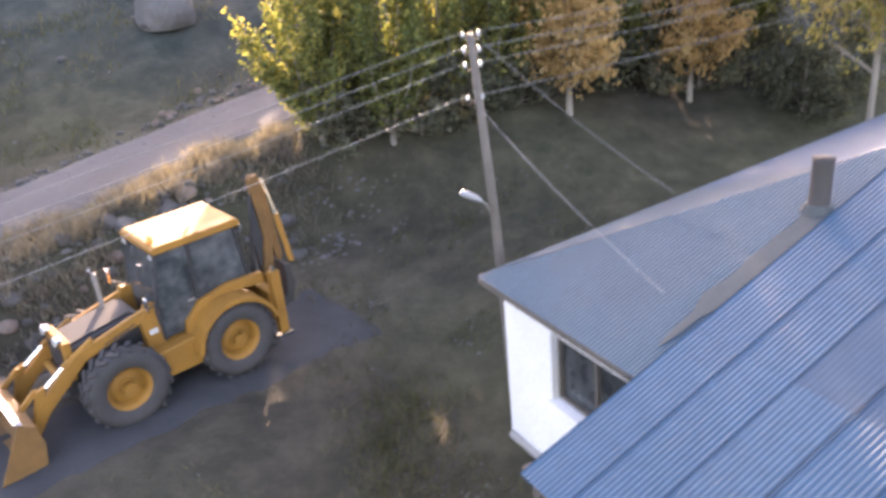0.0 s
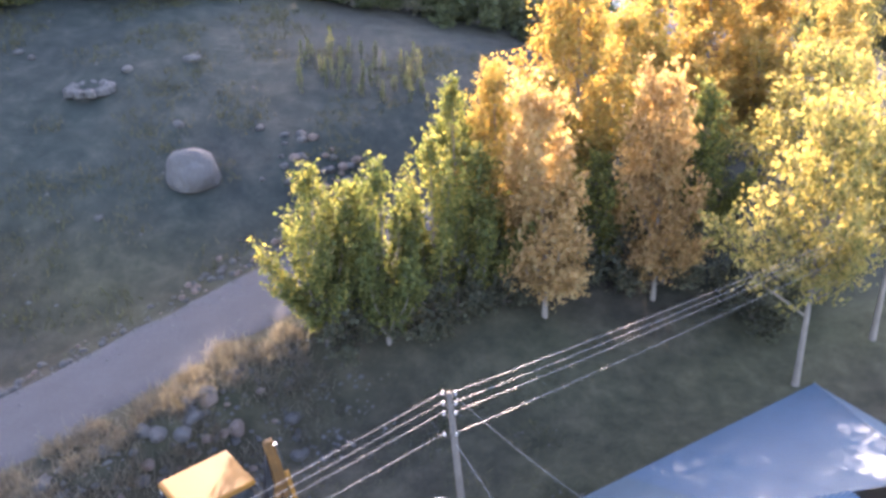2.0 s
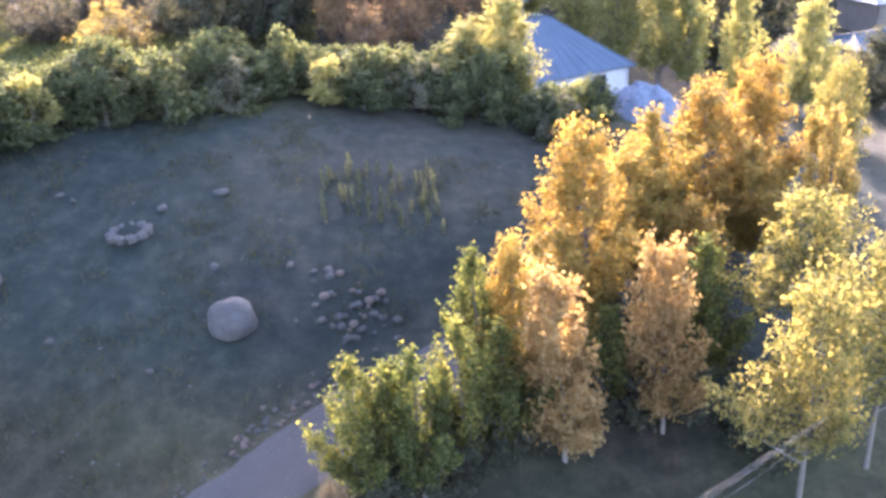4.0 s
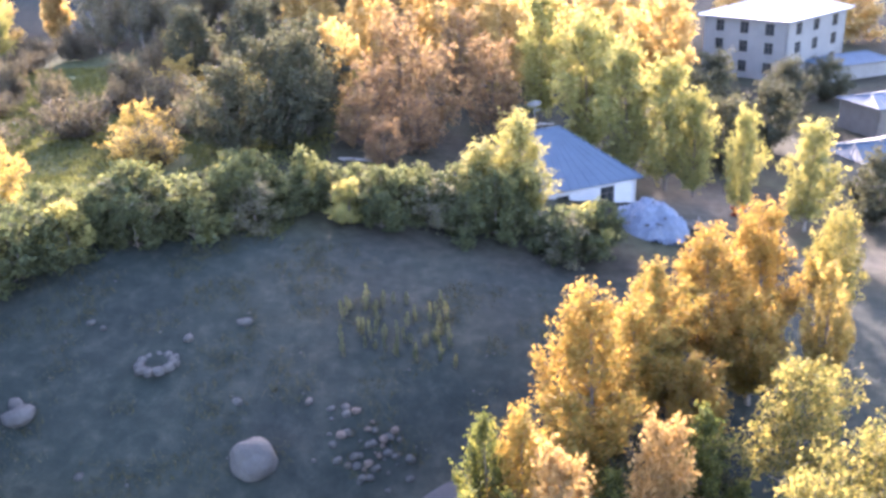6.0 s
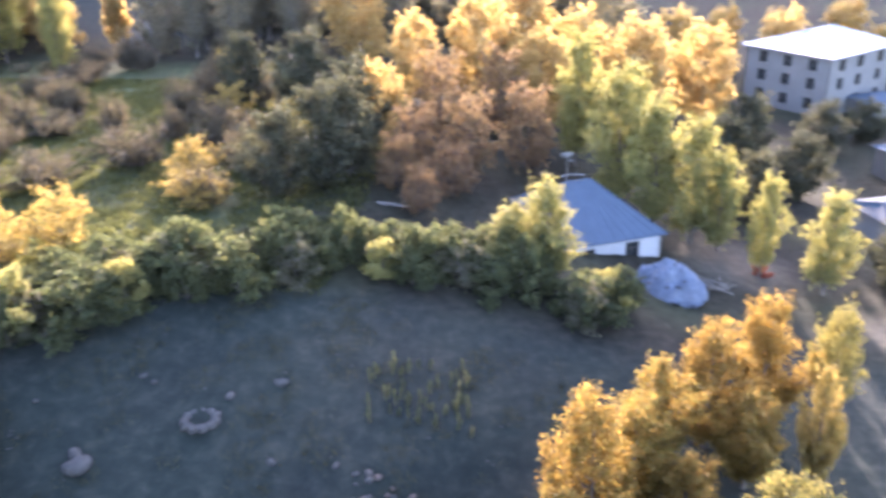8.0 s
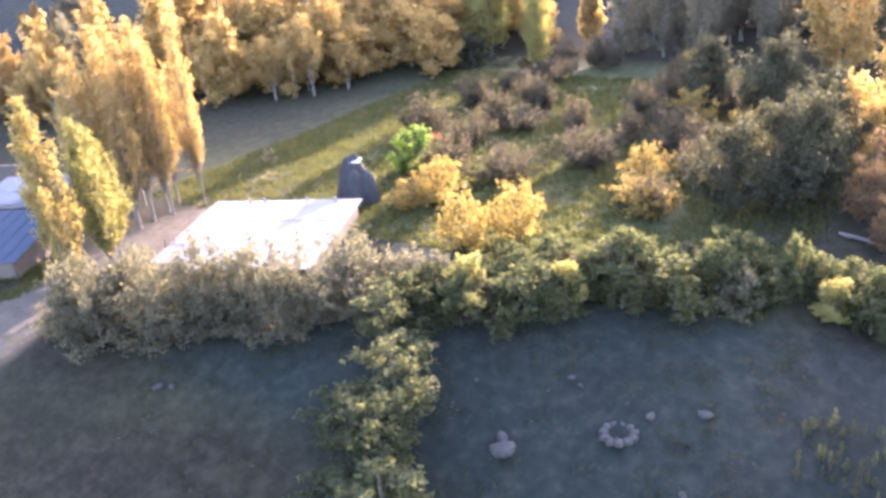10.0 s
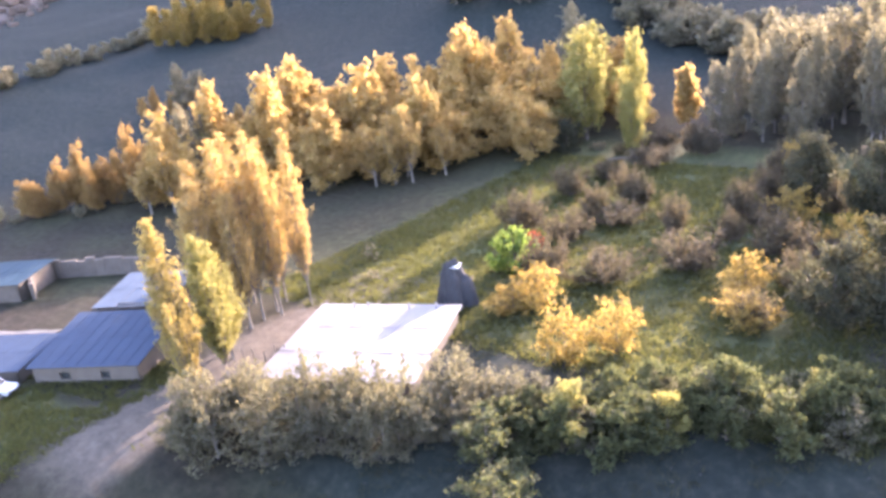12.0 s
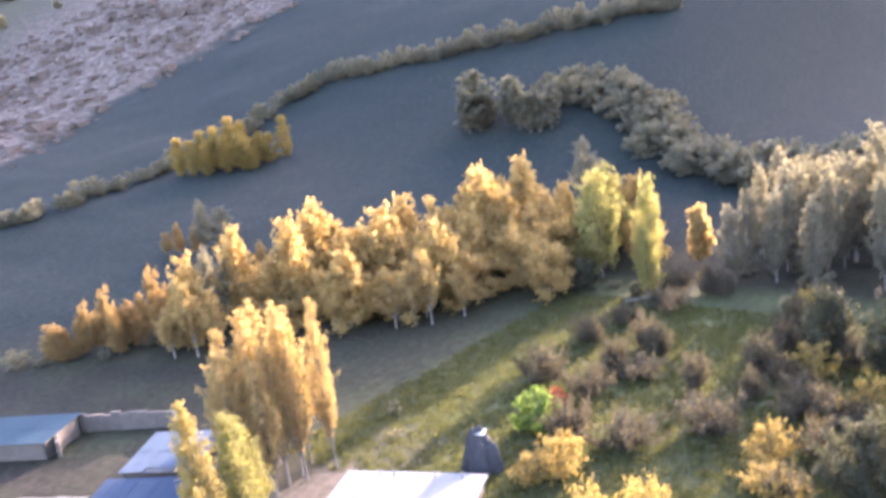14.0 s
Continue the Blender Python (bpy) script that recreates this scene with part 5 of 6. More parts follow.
        part("rod", tube([(1.95, y * 0.98, 1.36), (2.38, y * 0.98, 1.08)], 0.026, 8), CHROME, ram, "bright ram rod")
        part("bell_crank", prism([(2.30, 1.18), (2.48, 1.12), (2.62, 0.66), (2.50, 0.56)], "y", y - 0.05, y + 0.05, 0.01), YELLOW, hoe)
        part("bucket_link", prism([(2.40, 1.12), (2.48, 1.16), (2.92, 0.82), (2.86, 0.74)], "y", y * 0.9 - 0.04, y * 0.9 + 0.04, 0.008), YELLOW, hoe)
    part("cross_tube", tube([(1.95, -0.56, 1.02), (1.95, 0.56, 1.02)], 0.075, 10), YELLOW, hoe)
    bucket = [(2.72, 0.86), (2.66, 0.50), (2.72, 0.12), (2.92, 0.02), (3.55, 0.02), (3.55, 0.05), (2.95, 0.07), (2.78, 0.18), (2.73, 0.50), (2.80, 0.86), (3.00, 0.98), (2.97, 1.01)]
    bk = part("bucket", prism(bucket, "y", -1.15, 1.15), YELLOW_DIRTY, hoe, "dark scuffed loader bucket resting on the ground")
    # chrome on the upper edge paints in the light along it
    part("spill_guard", box((2.97, 0, 1.025), (0.14, 2.3, 0.035), Matrix.Rotation(-0.5, 3, "Y"), 0.006), CHROME, bk, "worn upper edge, brightened for the light on it")
    for s in (1, -1):
        part("bucket_side", prism([(2.72, 0.86), (2.66, 0.5), (2.72, 0.12), (2.92, 0.02), (3.5, 0.02), (2.99, 0.98)], "y", s * 1.15 - 0.02, s * 1.15 + 0.02), YELLOW_DIRTY, bk)
    part("cutting_edge", box((3.56, 0, 0.035), (0.18, 2.34, 0.025)), STEEL, bk, "worn steel cutting edge")
    for k in range(8):
        part("tooth", box((3.70, -1.05 + 0.3 * k, 0.04), (0.2, 0.07, 0.045)), STEEL, bk)
    # backhoe: frame, stabilisers, boom, dipper, bucket
    part("rear_frame", box((-2.02, 0, 1.0), (0.20, 1.9, 0.72), bevel=0.02), YELLOW, hoe, "yellow rear frame")
    for s in (1, -1):
        leg = part("stabiliser", box((-2.08, s * 0.98, 1.12), (0.20, 0.17, 1.35), bevel=0.015), YELLOW, hoe, "raised yellow stabiliser leg")
        part("foot", box((-2.08, s * 0.98, 0.36), (0.34, 0.26, 0.07), Matrix.Rotation(0.25 * s, 3, "X")), BLACK_PAINT, leg)
        part("ram_end", tube([(-2.08, s * 0.98, 1.80), (-2.08, s * 0.98, 1.92)], [0.07, 0.06], 10), CHROME, leg)
    part("swing_post", tube([(-2.25, 0.35, 0.75), (-2.25, 0.35, 1.5)], 0.13, 10), YELLOW, hoe)
    boom = part("boom", prism([(-2.14, 1.30), (-2.38, 1.22), (-2.50, 2.20), (-2.36, 3.50), (-2.27, 3.56), (-2.20, 3.48), (-2.32, 2.25)], "y", 0.28, 0.42, 0.02), YELLOW_DIRTY, hoe, "upright folded yellow boom")
    part("boom_plate", prism([(-2.15, 1.5), (-2.30, 2.25), (-2.20, 3.2), (-2.08, 2.3)], "y", 0.30, 0.40, 0.01), BLACK_PAINT, boom)
    dip = part("dipper", prism([(-2.30, 3.50), (-2.42, 3.54), (-2.52, 3.30), (-2.66, 1.75), (-2.58, 1.62), (-2.50, 1.75)], "y", 0.29, 0.41, 0.015), YELLOW_DIRTY, hoe, "folded yellow dipper arm")
    ram = part("dipper_ram", tube([(-2.62, 0.80, 1.75), (-2.52, 0.68, 2.75)], 0.06, 10), YELLOW, hoe)
    part("rod", tube([(-2.52, 0.68, 2.75), (-2.40, 0.54, 3.50)], 0.036, 8), CHROME, ram, "bright ram rod")
    dig = part("digging_bucket", prism([(-2.52, 1.66), (-2.68, 1.58), (-2.74, 1.15), (-2.62, 0.78), (-2.40, 0.72), (-2.34, 0.80), (-2.50, 0.95), (-2.56, 1.3)], "y", 0.10, 0.60, 0.01), RUST, hoe, "dirty steel digging bucket")
    for k in range(4):
        part("tooth", box((-2.32, 0.14 + 0.14 * k, 0.76), (0.16, 0.06, 0.05)), STEEL, dig)
    for s in (0.30, 0.40):
        part("hose", tube([(-1.95, s, 1.3), (-2.0, s + 0.05, 1.9), (-2.10, s, 2.4)], 0.02, 6), BLACK_PAINT, hoe)
    return hoe


backhoe()


# ---- power pole ----
def utility_pole():
    px, py = 0.20, 13.3
    zb = height(px, py)
    pole = thing("utility_pole", pose(px, py, 0), "weathered timber power pole with porcelain insulators", "utility pole")
    part("post", tube([(0.36, 0.25, zb - 0.4), (0.20, 0.14, 3.0), (0, 0, 6.24)], [0.10, 0.08, 0.06], 12), WOOD, pole, smooth=True)
    heads = []
    for k, z in enumerate((6.14, 5.90, 5.66, 5.14)):
        for s in (-1, 1):
            br = part("bracket", tube([(0, 0, z), (s * 0.11, 0.01, z + 0.02), (s * 0.12, 0.01, z + 0.09)], 0.011, 6), BLACK_PAINT, pole)
            part("insulator", tube([(s * 0.12, 0.01, z + 0.06), (s * 0.12, 0.01, z + 0.10), (s * 0.12, 0.01, z + 0.135)], [0.030, 0.027, 0.018], 10), PORCELAIN, br, "white porcelain insulator")
        heads.append(z + 0.12)
    return pole, (px, py), heads


pole, (px, py), heads = utility_pole()
lamp = thing("street_lamp", pose(px + 0.12, py + 0.08, 3.58), "small grey street lamp on a steel arm fixed to the pole", "street lamp")
part("arm", tube([(0, 0, -0.35), (-0.07, -0.06, -0.20), (-0.16, -0.12, -0.10)], 0.022, 6), STEEL, lamp)
part("head", tube([(-0.14, -0.10, -0.12), (-0.23, -0.15, -0.04), (-0.42, -0.25, 0.10), (-0.48, -0.28, 0.13)], [0.03, 0.055, 0.06, 0.03], 10), LAMP_GREY, lamp, "pale grey lamp head")


def cable(points, sag, radius=0.0048, seg=14):
    pts = []
    for (a, b) in zip(points, points[1:]):
        for k in range(seg):
            t = k / seg
            pts.append(Vector(a).lerp(Vector(b), t) - Vector((0, 0, sag * 4 * t * (1 - t))))
    pts.append(Vector(points[-1]))
    return tube(pts, radius, 5)


for k, z in enumerate(heads):
    w = thing("power_line", Matrix(), "bare aluminium power line sagging between poles", "cable", "power lines")
    left, right = (-22.0, -3.4 + 0.3 * k, z - 1.7), (22.0, 28.4 + 0.3 * k, z + 0.2)
    part("span", cable([left, (px - 0.12, py + 0.01, z)], 0.35), WIRE, w)
    part("span", cable([(px + 0.12, py + 0.01, z), right], 0.35), WIRE, w)
for z, end in ((6.16, (3.32, 12.89, 3.48)), (4.98, (2.63, 10.67, 2.88))):
    w = thing("service_line", Matrix(), "insulated service line from the pole to the roof", "cable", "service lines")
    part("span", cable([(px + 0.12, py - 0.02, z), end], 0.10), WIRE, w)



# ---- farther buildings ----
def wall_with_openings(bm, a, b, z0, z1, thick, holes):
    """A wall from a to b (plan), its outer face on the right of that way, with openings (from, to, low, high) measured along it."""
    a, b = Vector((*a, 0)), Vector((*b, 0))
    d = (b - a).normalized()
    n = Vector((-d.y, d.x, 0))
    rot = Matrix((d, n, Vector((0, 0, 1)))).transposed()
    us = sorted({0.0, (b - a).length} | {h for hole in holes for h in hole[:2]})
    for u0, u1 in zip(us, us[1:]):
        cut = [h for h in holes if h[0] <= u0 + 1e-6 and h[1] >= u1 - 1e-6]
        spans = [z0] + [v for h in sorted(cut, key=lambda h: h[2]) for v in (h[2], h[3])] + [z1]
        for lo, hi in zip(spans[::2], spans[1::2]):
            if hi - lo > 0.01:
                c = a + d * (u0 + u1) / 2 + n * thick / 2 + Vector((0, 0, (lo + hi) / 2))
                add_box(bm, c, (u1 - u0, thick, hi - lo), rot)
    return d, n, rot


def add_window(parent, a, d, n, rot, hole, mat=GLASS_DARK):
    u0, u1, lo, hi = hole
    c = Vector((*a, 0)) + d * (u0 + u1) / 2 + Vector((0, 0, (lo + hi) / 2))
    win = part("window", add_box(bmesh.new(), c + n * 0.16, (u1 - u0, 0.02, hi - lo), rot), mat, parent, "dark window pane")
    bm = bmesh.new()
    for u in (-0.5, 0.0, 0.5):
        add_box(bm, c + d * u * (u1 - u0 - 0.08) + n * 0.12, (0.08, 0.06, hi - lo), rot)
    for z in (-0.5, 0.12, 0.5):
        add_box(bm, c + Vector((0, 0, z * (hi - lo - 0.08))) + n * 0.12, (u1 - u0, 0.06, 0.08), rot)
    part("frame", bm, WOOD, win)
    part("sill", add_box(bmesh.new(), c + Vector((0, 0, -(hi - lo) / 2 - 0.04)) - n * 0.04, (u1 - u0 + 0.2, 0.16, 0.06), rot), PLASTER_GREY, win)


def ribbed_roof(name, corners, mat, parent, label="", rib=0.9, thick=0.06):
    """A sloping roof plane (3 or 4 corners, eave first) with standing ribs running up the slope."""
    p = [Vector(c) for c in corners]
    bm = bmesh.new()
    up = (p[1] - p[0]).cross(p[2] - p[0]).normalized()
    if up.z < 0:
        up = -up
    lo, hi = [bm.verts.new(q - up * thick) for q in p], [bm.verts.new(q) for q in p]
    k = len(p)
    bm.faces.new(lo)
    bm.faces.new(hi)
    for i in range(k):
        bm.faces.new((lo[i], lo[(i + 1) % k], hi[(i + 1) % k], hi[i]))
    bmesh.ops.recalc_face_normals(bm, faces=bm.faces)
    ob = part(name, bm, mat, parent, label)
    n = max(1, int((p[1] - p[0]).length / rib))
    rb = bmesh.new()
    for i in range(n + 1):
        t = (i + 0.02) / (n + 0.04)
        a, b = p[0].lerp(p[1], t), (p[3].lerp(p[2], t) if k == 4 else p[2])
        add_tube(rb, [a + up * 0.01, a.lerp(b, 0.5) + up * 0.012, b + up * 0.01], 0.03, 4)
    part("ribs", rb, mat, ob)
    return ob


def hip_house(name, corner, e, length, depth, eave, rise, base, walls, roof, label, holes_front=(), holes_right=(), over=0.4, ridge=0.35, holes_left=()):
    """A house by its front right corner; e runs along the front towards that corner."""
    e = Vector((*e, 0)).normalized()
    n = Vector((-e.y, e.x, 0))
    c = Vector((*corner, 0))
    fr, fl, br, bl = c, c - e * length, c + n * depth, c - e * length + n * depth
    house = thing(name, Matrix(), label, "house")
    bm = bmesh.new()
    jobs = []
    for a, b, holes in ((fl, fr, holes_front), (fr, br, holes_right), (br, bl, ()), (bl, fl, holes_left)):
        d, nn, rot = wall_with_openings(bm, a.xy, b.xy, base, eave, 0.3, holes)
        jobs += [(a.xy, d, nn, rot, h) for h in holes]
    part("wall", bm, walls, house, "plastered wall")
    for j in jobs:
        add_window(house, *j)
    z = Vector((0, 0, eave))
    o = over
    efl, efr, ebr, ebl = fl - e * o - n * o + z, fr + e * o - n * o + z, br + e * o + n * o + z, bl - e * o + n * o + z
    half = ridge * length / 2
    mid = (fl + br) / 2 + Vector((0, 0, eave + rise))
    ra, rb = mid - e * half, mid + e * half
    ribbed_roof("roof", (efl, efr, rb, ra), roof, house, "sheet metal roof slope")
    ribbed_roof("roof", (efr, ebr, rb), roof, house, "sheet metal roof slope")
    ribbed_roof("roof", (ebr, ebl, ra, rb), roof, house, "sheet metal roof slope")
    ribbed_roof("roof", (ebl, efl, ra), roof, house, "sheet metal roof slope")
    cap = bmesh.new()
    for a, b in ((ra, rb), (ra, efl), (rb, efr), (rb, ebr), (ra, ebl)):
        add_tube(cap, [a + Vector((0, 0, 0.03)), b + Vector((0, 0, 0.03))], 0.07, 6)
    part("ridge_caps", cap, roof, house)
    return house


hip_house("lower_house", (13.2, 66.3), (0.93, 0.37), 10.5, 11.0, 5.15, 3.55, 2.2, PLASTER, ZINC, "small white house with a grey-blue hipped metal roof among the trees",
          holes_front=((7.2, 8.5, 3.2, 4.75), (3.2, 4.4, 3.3, 4.6)), holes_right=((1.2, 2.2, 3.3, 4.6), (6.0, 7.2, 3.3, 4.6)), ridge=0.2)
dish = thing("satellite_dish", pose(5.4, 71.8, 0), "white satellite dish on a thin mast above the roof", "satellite dish")
part("mast", tube([(0, 0, 7.6), (0, 0, 10.0)], 0.05, 8), STEEL, dish)
bm = bmesh.new()
rings = []
for k in range(6):
    rr = 0.62 * k / 5
    rings.append([bm.verts.new((rr * math.cos(a), rr * math.sin(a), 0.25 * (rr / 0.62) ** 2)) for a in (2 * math.pi * j / 20 for j in range(20))] if k else [bm.verts.new((0, 0, 0))])
for a, b in zip(rings, rings[1:]):
    for j in range(20):
        f = [a[j % len(a)], a[(j + 1) % len(a)], b[(j + 1) % 20], b[j]]
        bm.faces.new([v for i, v in enumerate(f) if v not in f[:i]])
bowl = part("bowl", bm, PORCELAIN, dish, "white dish", smooth=True)
bowl.matrix_basis = pose(0, 0, 10.05, -38, 0, 10)
part("feed", tube([(0.0, 0.0, 9.8), (0.32, -0.2, 9.75), (0.42, -0.25, 9.85)], [0.03, 0.05, 0.09], 8), PORCELAIN, dish)
part("roof_rail", tube([(-0.5, -0.6, 8.45), (0.4, -0.7, 8.7), (1.6, -0.8, 8.65)], 0.03, 6), PLASTER, dish)

STOREYS = ((0.9, 2.5), (3.7, 5.3), (6.3, 7.9))
hip_house("apartment_building", (55.0, 128.9), (0.77, 0.64), 15.4, 13.4, 8.5, 2.4, -1.0, PLASTER_GREY, ZINC_NEW, "three-storey pale plastered building with a bright hipped metal roof",
          holes_front=tuple((u, u + 1.5, lo, hi) for u in (2.2, 6.6, 11.6) for lo, hi in STOREYS), holes_left=tuple((u, u + 1.4, lo, hi) for u in (2.0, 6.0, 10.0) for lo, hi in STOREYS), over=0.7, ridge=0.3)
hip_house("blue_shed", (43.0, 77.0), (0.95, 0.3), 8.0, 6.0, 2.6, 0.9, -0.6, PLASTER_GREY, ZINC_BLUE, "low shed with a blue sheet roof", holes_front=((2.0, 3.4, 0.6, 2.0),), ridge=0.7)
hip_house("grey_shed", (52.0, 93.0), (0.95, 0.3), 9.0, 6.0, 3.4, 0.8, -0.6, MUD, ZINC, "plain mud-walled shed with a pale sheet roof", ridge=0.7)
hip_house("low_annex", (58.5, 121.0), (0.95, 0.3), 10.0, 5.0, 2.2, 1.0, -0.6, PLASTER_GREY, ZINC, "low annex with a pale blue-grey roof beside the tall building", ridge=0.6)


def sheet_roof_shed(name, fl, e, length, depth, zf, zb, base, walls, roof, label, category="shed", holes=(), nx=8, ny=2, over=0.35):
    """A shed with one gentle roof slope made of single metal sheets; fl is its front left corner."""
    e = Vector((*e, 0)).normalized()
    n = Vector((-e.y, e.x, 0))
    a = Vector((*fl, 0))
    shed = thing(name, Matrix(), label, category)
    bm = bmesh.new()
    b, c, d = a + e * length, a + e * length + n * depth, a + n * depth
    dd, nn, rot = wall_with_openings(bm, a.xy, b.xy, base, zf - 0.06, 0.35, holes)
    wall_with_openings(bm, d.xy, a.xy, base, zf - 0.06, 0.35, ())
    wall_with_openings(bm, b.xy, c.xy, base, zf - 0.06, 0.35, ())
    wall_with_openings(bm, c.xy, d.xy, base, zb - 0.06, 0.35, ())
    for p, q in ((a, d), (b - e * 0.35, c - e * 0.35)):
        f = [p + Vector((0, 0, zf - 0.06)), q + Vector((0, 0, zf - 0.06)), q + Vector((0, 0, zb - 0.08))]
        vs = [bm.verts.new(v) for v in f] + [bm.verts.new(v + e * 0.35) for v in f]
        for ids in ((0, 1, 2), (3, 5, 4), (0, 3, 4, 1), (1, 4, 5, 2), (2, 5, 3, 0)):
            bm.faces.new([vs[i] for i in ids])
    bmesh.ops.recalc_face_normals(bm, faces=bm.faces)
    part("wall", bm, walls, shed, "uneven mud-plastered wall")
    for h in holes:
        part("window", add_box(bmesh.new(), a + e * (h[0] + h[1]) / 2 + n * 0.2 + Vector((0, 0, (h[2] + h[3]) / 2)), (h[1] - h[0], 0.02, h[3] - h[2]), rot), GLASS_DARK, shed, "small dark window")
    o = over
    p = lambda u, v: a + e * lerp(-o, length + o, u) + n * lerp(-o, depth + o, v) + Vector((0, 0, lerp(zf, zb, v)))
    deck = part("roof", add_prism(bmesh.new(), [(-0.1, 0), (0.1, 0), (0.1, 0.1), (-0.1, 0.1)], "y", 0, 0.1), WOOD, shed, "roof of metal sheets")
    r = random.Random(int(length * 10))
    for j in range(ny):
        for i in range(nx):
            q = [p(i / nx - 0.004, j / ny - 0.004), p((i + 1) / nx + 0.004, j / ny - 0.004), p((i + 1) / nx + 0.004, (j + 1) / ny + 0.01), p(i / nx - 0.004, (j + 1) / ny + 0.01)]
            lift = Vector((0, 0, 0.015 * ((i + j) % 2) + 0.03 * j + r.uniform(0, 0.012)))
            sb = bmesh.new()
            lo = [sb.verts.new(v + lift - Vector((0, 0, 0.02))) for v in q]
            hi = [sb.verts.new(v + lift) for v in q]
            sb.faces.new(lo)
            sb.faces.new(hi)
            for k in range(4):
                sb.faces.new((lo[k], lo[(k + 1) % 4], hi[(k + 1) % 4], hi[k]))
            bmesh.ops.recalc_face_normals(sb, faces=sb.faces)
            part("sheet", sb, roof, deck)
    rb = bmesh.new()
    for i in range(nx + 1):
        add_tube(rb, [p(i / nx, 0) + Vector((0, 0, 0.05)), p(i / nx, 1) + Vector((0, 0, 0.08))], 0.014, 4)
    part("ribs", rb, roof, deck)
    deck.data.transform(Matrix.Translation(a + e * 0.5 + n * 0.5 + Vector((0, 0, zf - 0.3))))
    return shed


# the barn in front of the orchard
sheet_roof_shed("barn", (-54.0, 34.6), (0.92, 0.39), 13.0, 12.6, 10.75, 11.1, 7.5, MUD, ZINC_BRIGHT, "low barn with a dazzling bare metal roof behind shrubs", "barn", nx=9, ny=3)
for k in range(4):
    u = (3.2, 4.6, 8.6, 11.2)[k]
    vent = part("vent_stub", tube([(0, 0, -0.1), (0, 0, 0.42), (0.02, 0, 0.5)], [0.09, 0.085, 0.12], 8), LAMP_GREY, bpy.data.objects["barn"], "short pipe stub standing at the roof edge")
    vent.matrix_basis = pose(-54.0 + 0.92 * u - 0.39 * 12.3, 34.6 + 0.39 * u + 0.92 * 12.3, 11.15)


def rear_slope(parent, fl, e, u0, u1, depth, z, wide, drop):
    """A narrow strip of bright sheets beyond the ridge, falling to the rear with a curled edge."""
    e = Vector((*e, 0)).normalized()
    n = Vector((-e.y, e.x, 0))
    a = Vector((*fl, 0)) + n * depth
    bm = bmesh.new()
    rows = []
    for i in range(15):
        u = lerp(u0, u1, i / 14)
        sag = 0.06 * math.sin(0.9 * i)
        rows.append([bm.verts.new(a + e * u + n * wide * v + Vector((0, 0, z + 0.05 - drop * v * v + sag * v))) for v in (0, 0.3, 0.6, 0.85, 1.0)])
    for p, q in zip(rows, rows[1:]):
        for k in range(4):
            bm.faces.new((p[k], q[k], q[k + 1], p[k + 1]))
    bmesh.ops.solidify(bm, geom=bm.faces[:], thickness=0.02)
    part("rear_sheet", bm, ZINC_BRIGHT, parent, "sunlit bare sheets behind the ridge", smooth=True)


# the farmyard
FY = (0.87, 0.5)
sheet_roof_shed("farm_building", (-74.2, 25.0), FY, 10.3, 8.2, 11.25, 12.5, 8.2, MUD, ZINC_FARM, "long mud-walled farm building with a blue-grey metal roof", "farm building", holes=((2.6, 3.6, 9.9, 10.6), (6.6, 7.5, 9.9, 10.6)), nx=9, ny=2)
wing = sheet_roof_shed("farm_building", (-83.2, 19.8), FY, 8.9, 6.0, 11.0, 11.5, 8.0, MUD, ZINC_FARM, "lower mud-walled wing with a pale metal roof", "farm building", holes=((3.6, 4.5, 9.6, 10.3),), nx=8, ny=2)
rear_slope(wing, (-83.2, 19.8), FY, 0.3, 8.6, 6.3, 11.5, 1.5, 0.3)
shed = sheet_roof_shed("farm_shed", (-80.0, 34.6), FY, 7.5, 7.0, 12.0, 12.6, 8.6, MUD, ZINC, "shed with a pale grey metal roof behind the farm building", nx=6, ny=2)
rear_slope(shed, (-80.0, 34.6), FY, 2.5, 7.6, -0.9, 12.05, 0.9, -0.15)
sheet_roof_shed("farm_shed", (-106.5, 28.5), FY, 11.0, 6.5, 11.9, 12.2, 8.6, MUD, ZINC_OLD, "low flat-roofed mud-walled shed across the yard", nx=8, ny=2)


def mud_wall(a, b, top):
    w = thing("yard_wall", Matrix(), "crumbling mud-brick yard wall with an uneven top", "wall", "yard walls", "structure")
    a, b = Vector((*a, 0)), Vector((*b, 0))
    n = max(3, int((b - a).length / 1.1))
    d = (b - a).normalized()
    rot = Matrix((d, Vector((-d.y, d.x, 0)), Vector((0, 0, 1)))).transposed()
    r = random.Random(n)
    for k in range(n):
        p = a.lerp(b, (k + 0.5) / n)
        base, t = height(p.x, p.y) - 0.3, top + r.uniform(-0.35, 0.15)
        part("panel", add_box(bmesh.new(), p + Vector((0, 0, (base + t) / 2)), ((b - a).length / n * 0.995, 0.5 + r.uniform(-0.05, 0.05), t - base), rot, 0.05), MUD, w)


mud_wall((-104.0, 38.0), (-90.0, 46.5), 12.0)
mud_wall((-90.0, 46.5), (-80.5, 42.0), 11.8)
mud_wall((-96.0, 35.0), (-103.8, 38.2), 11.8)


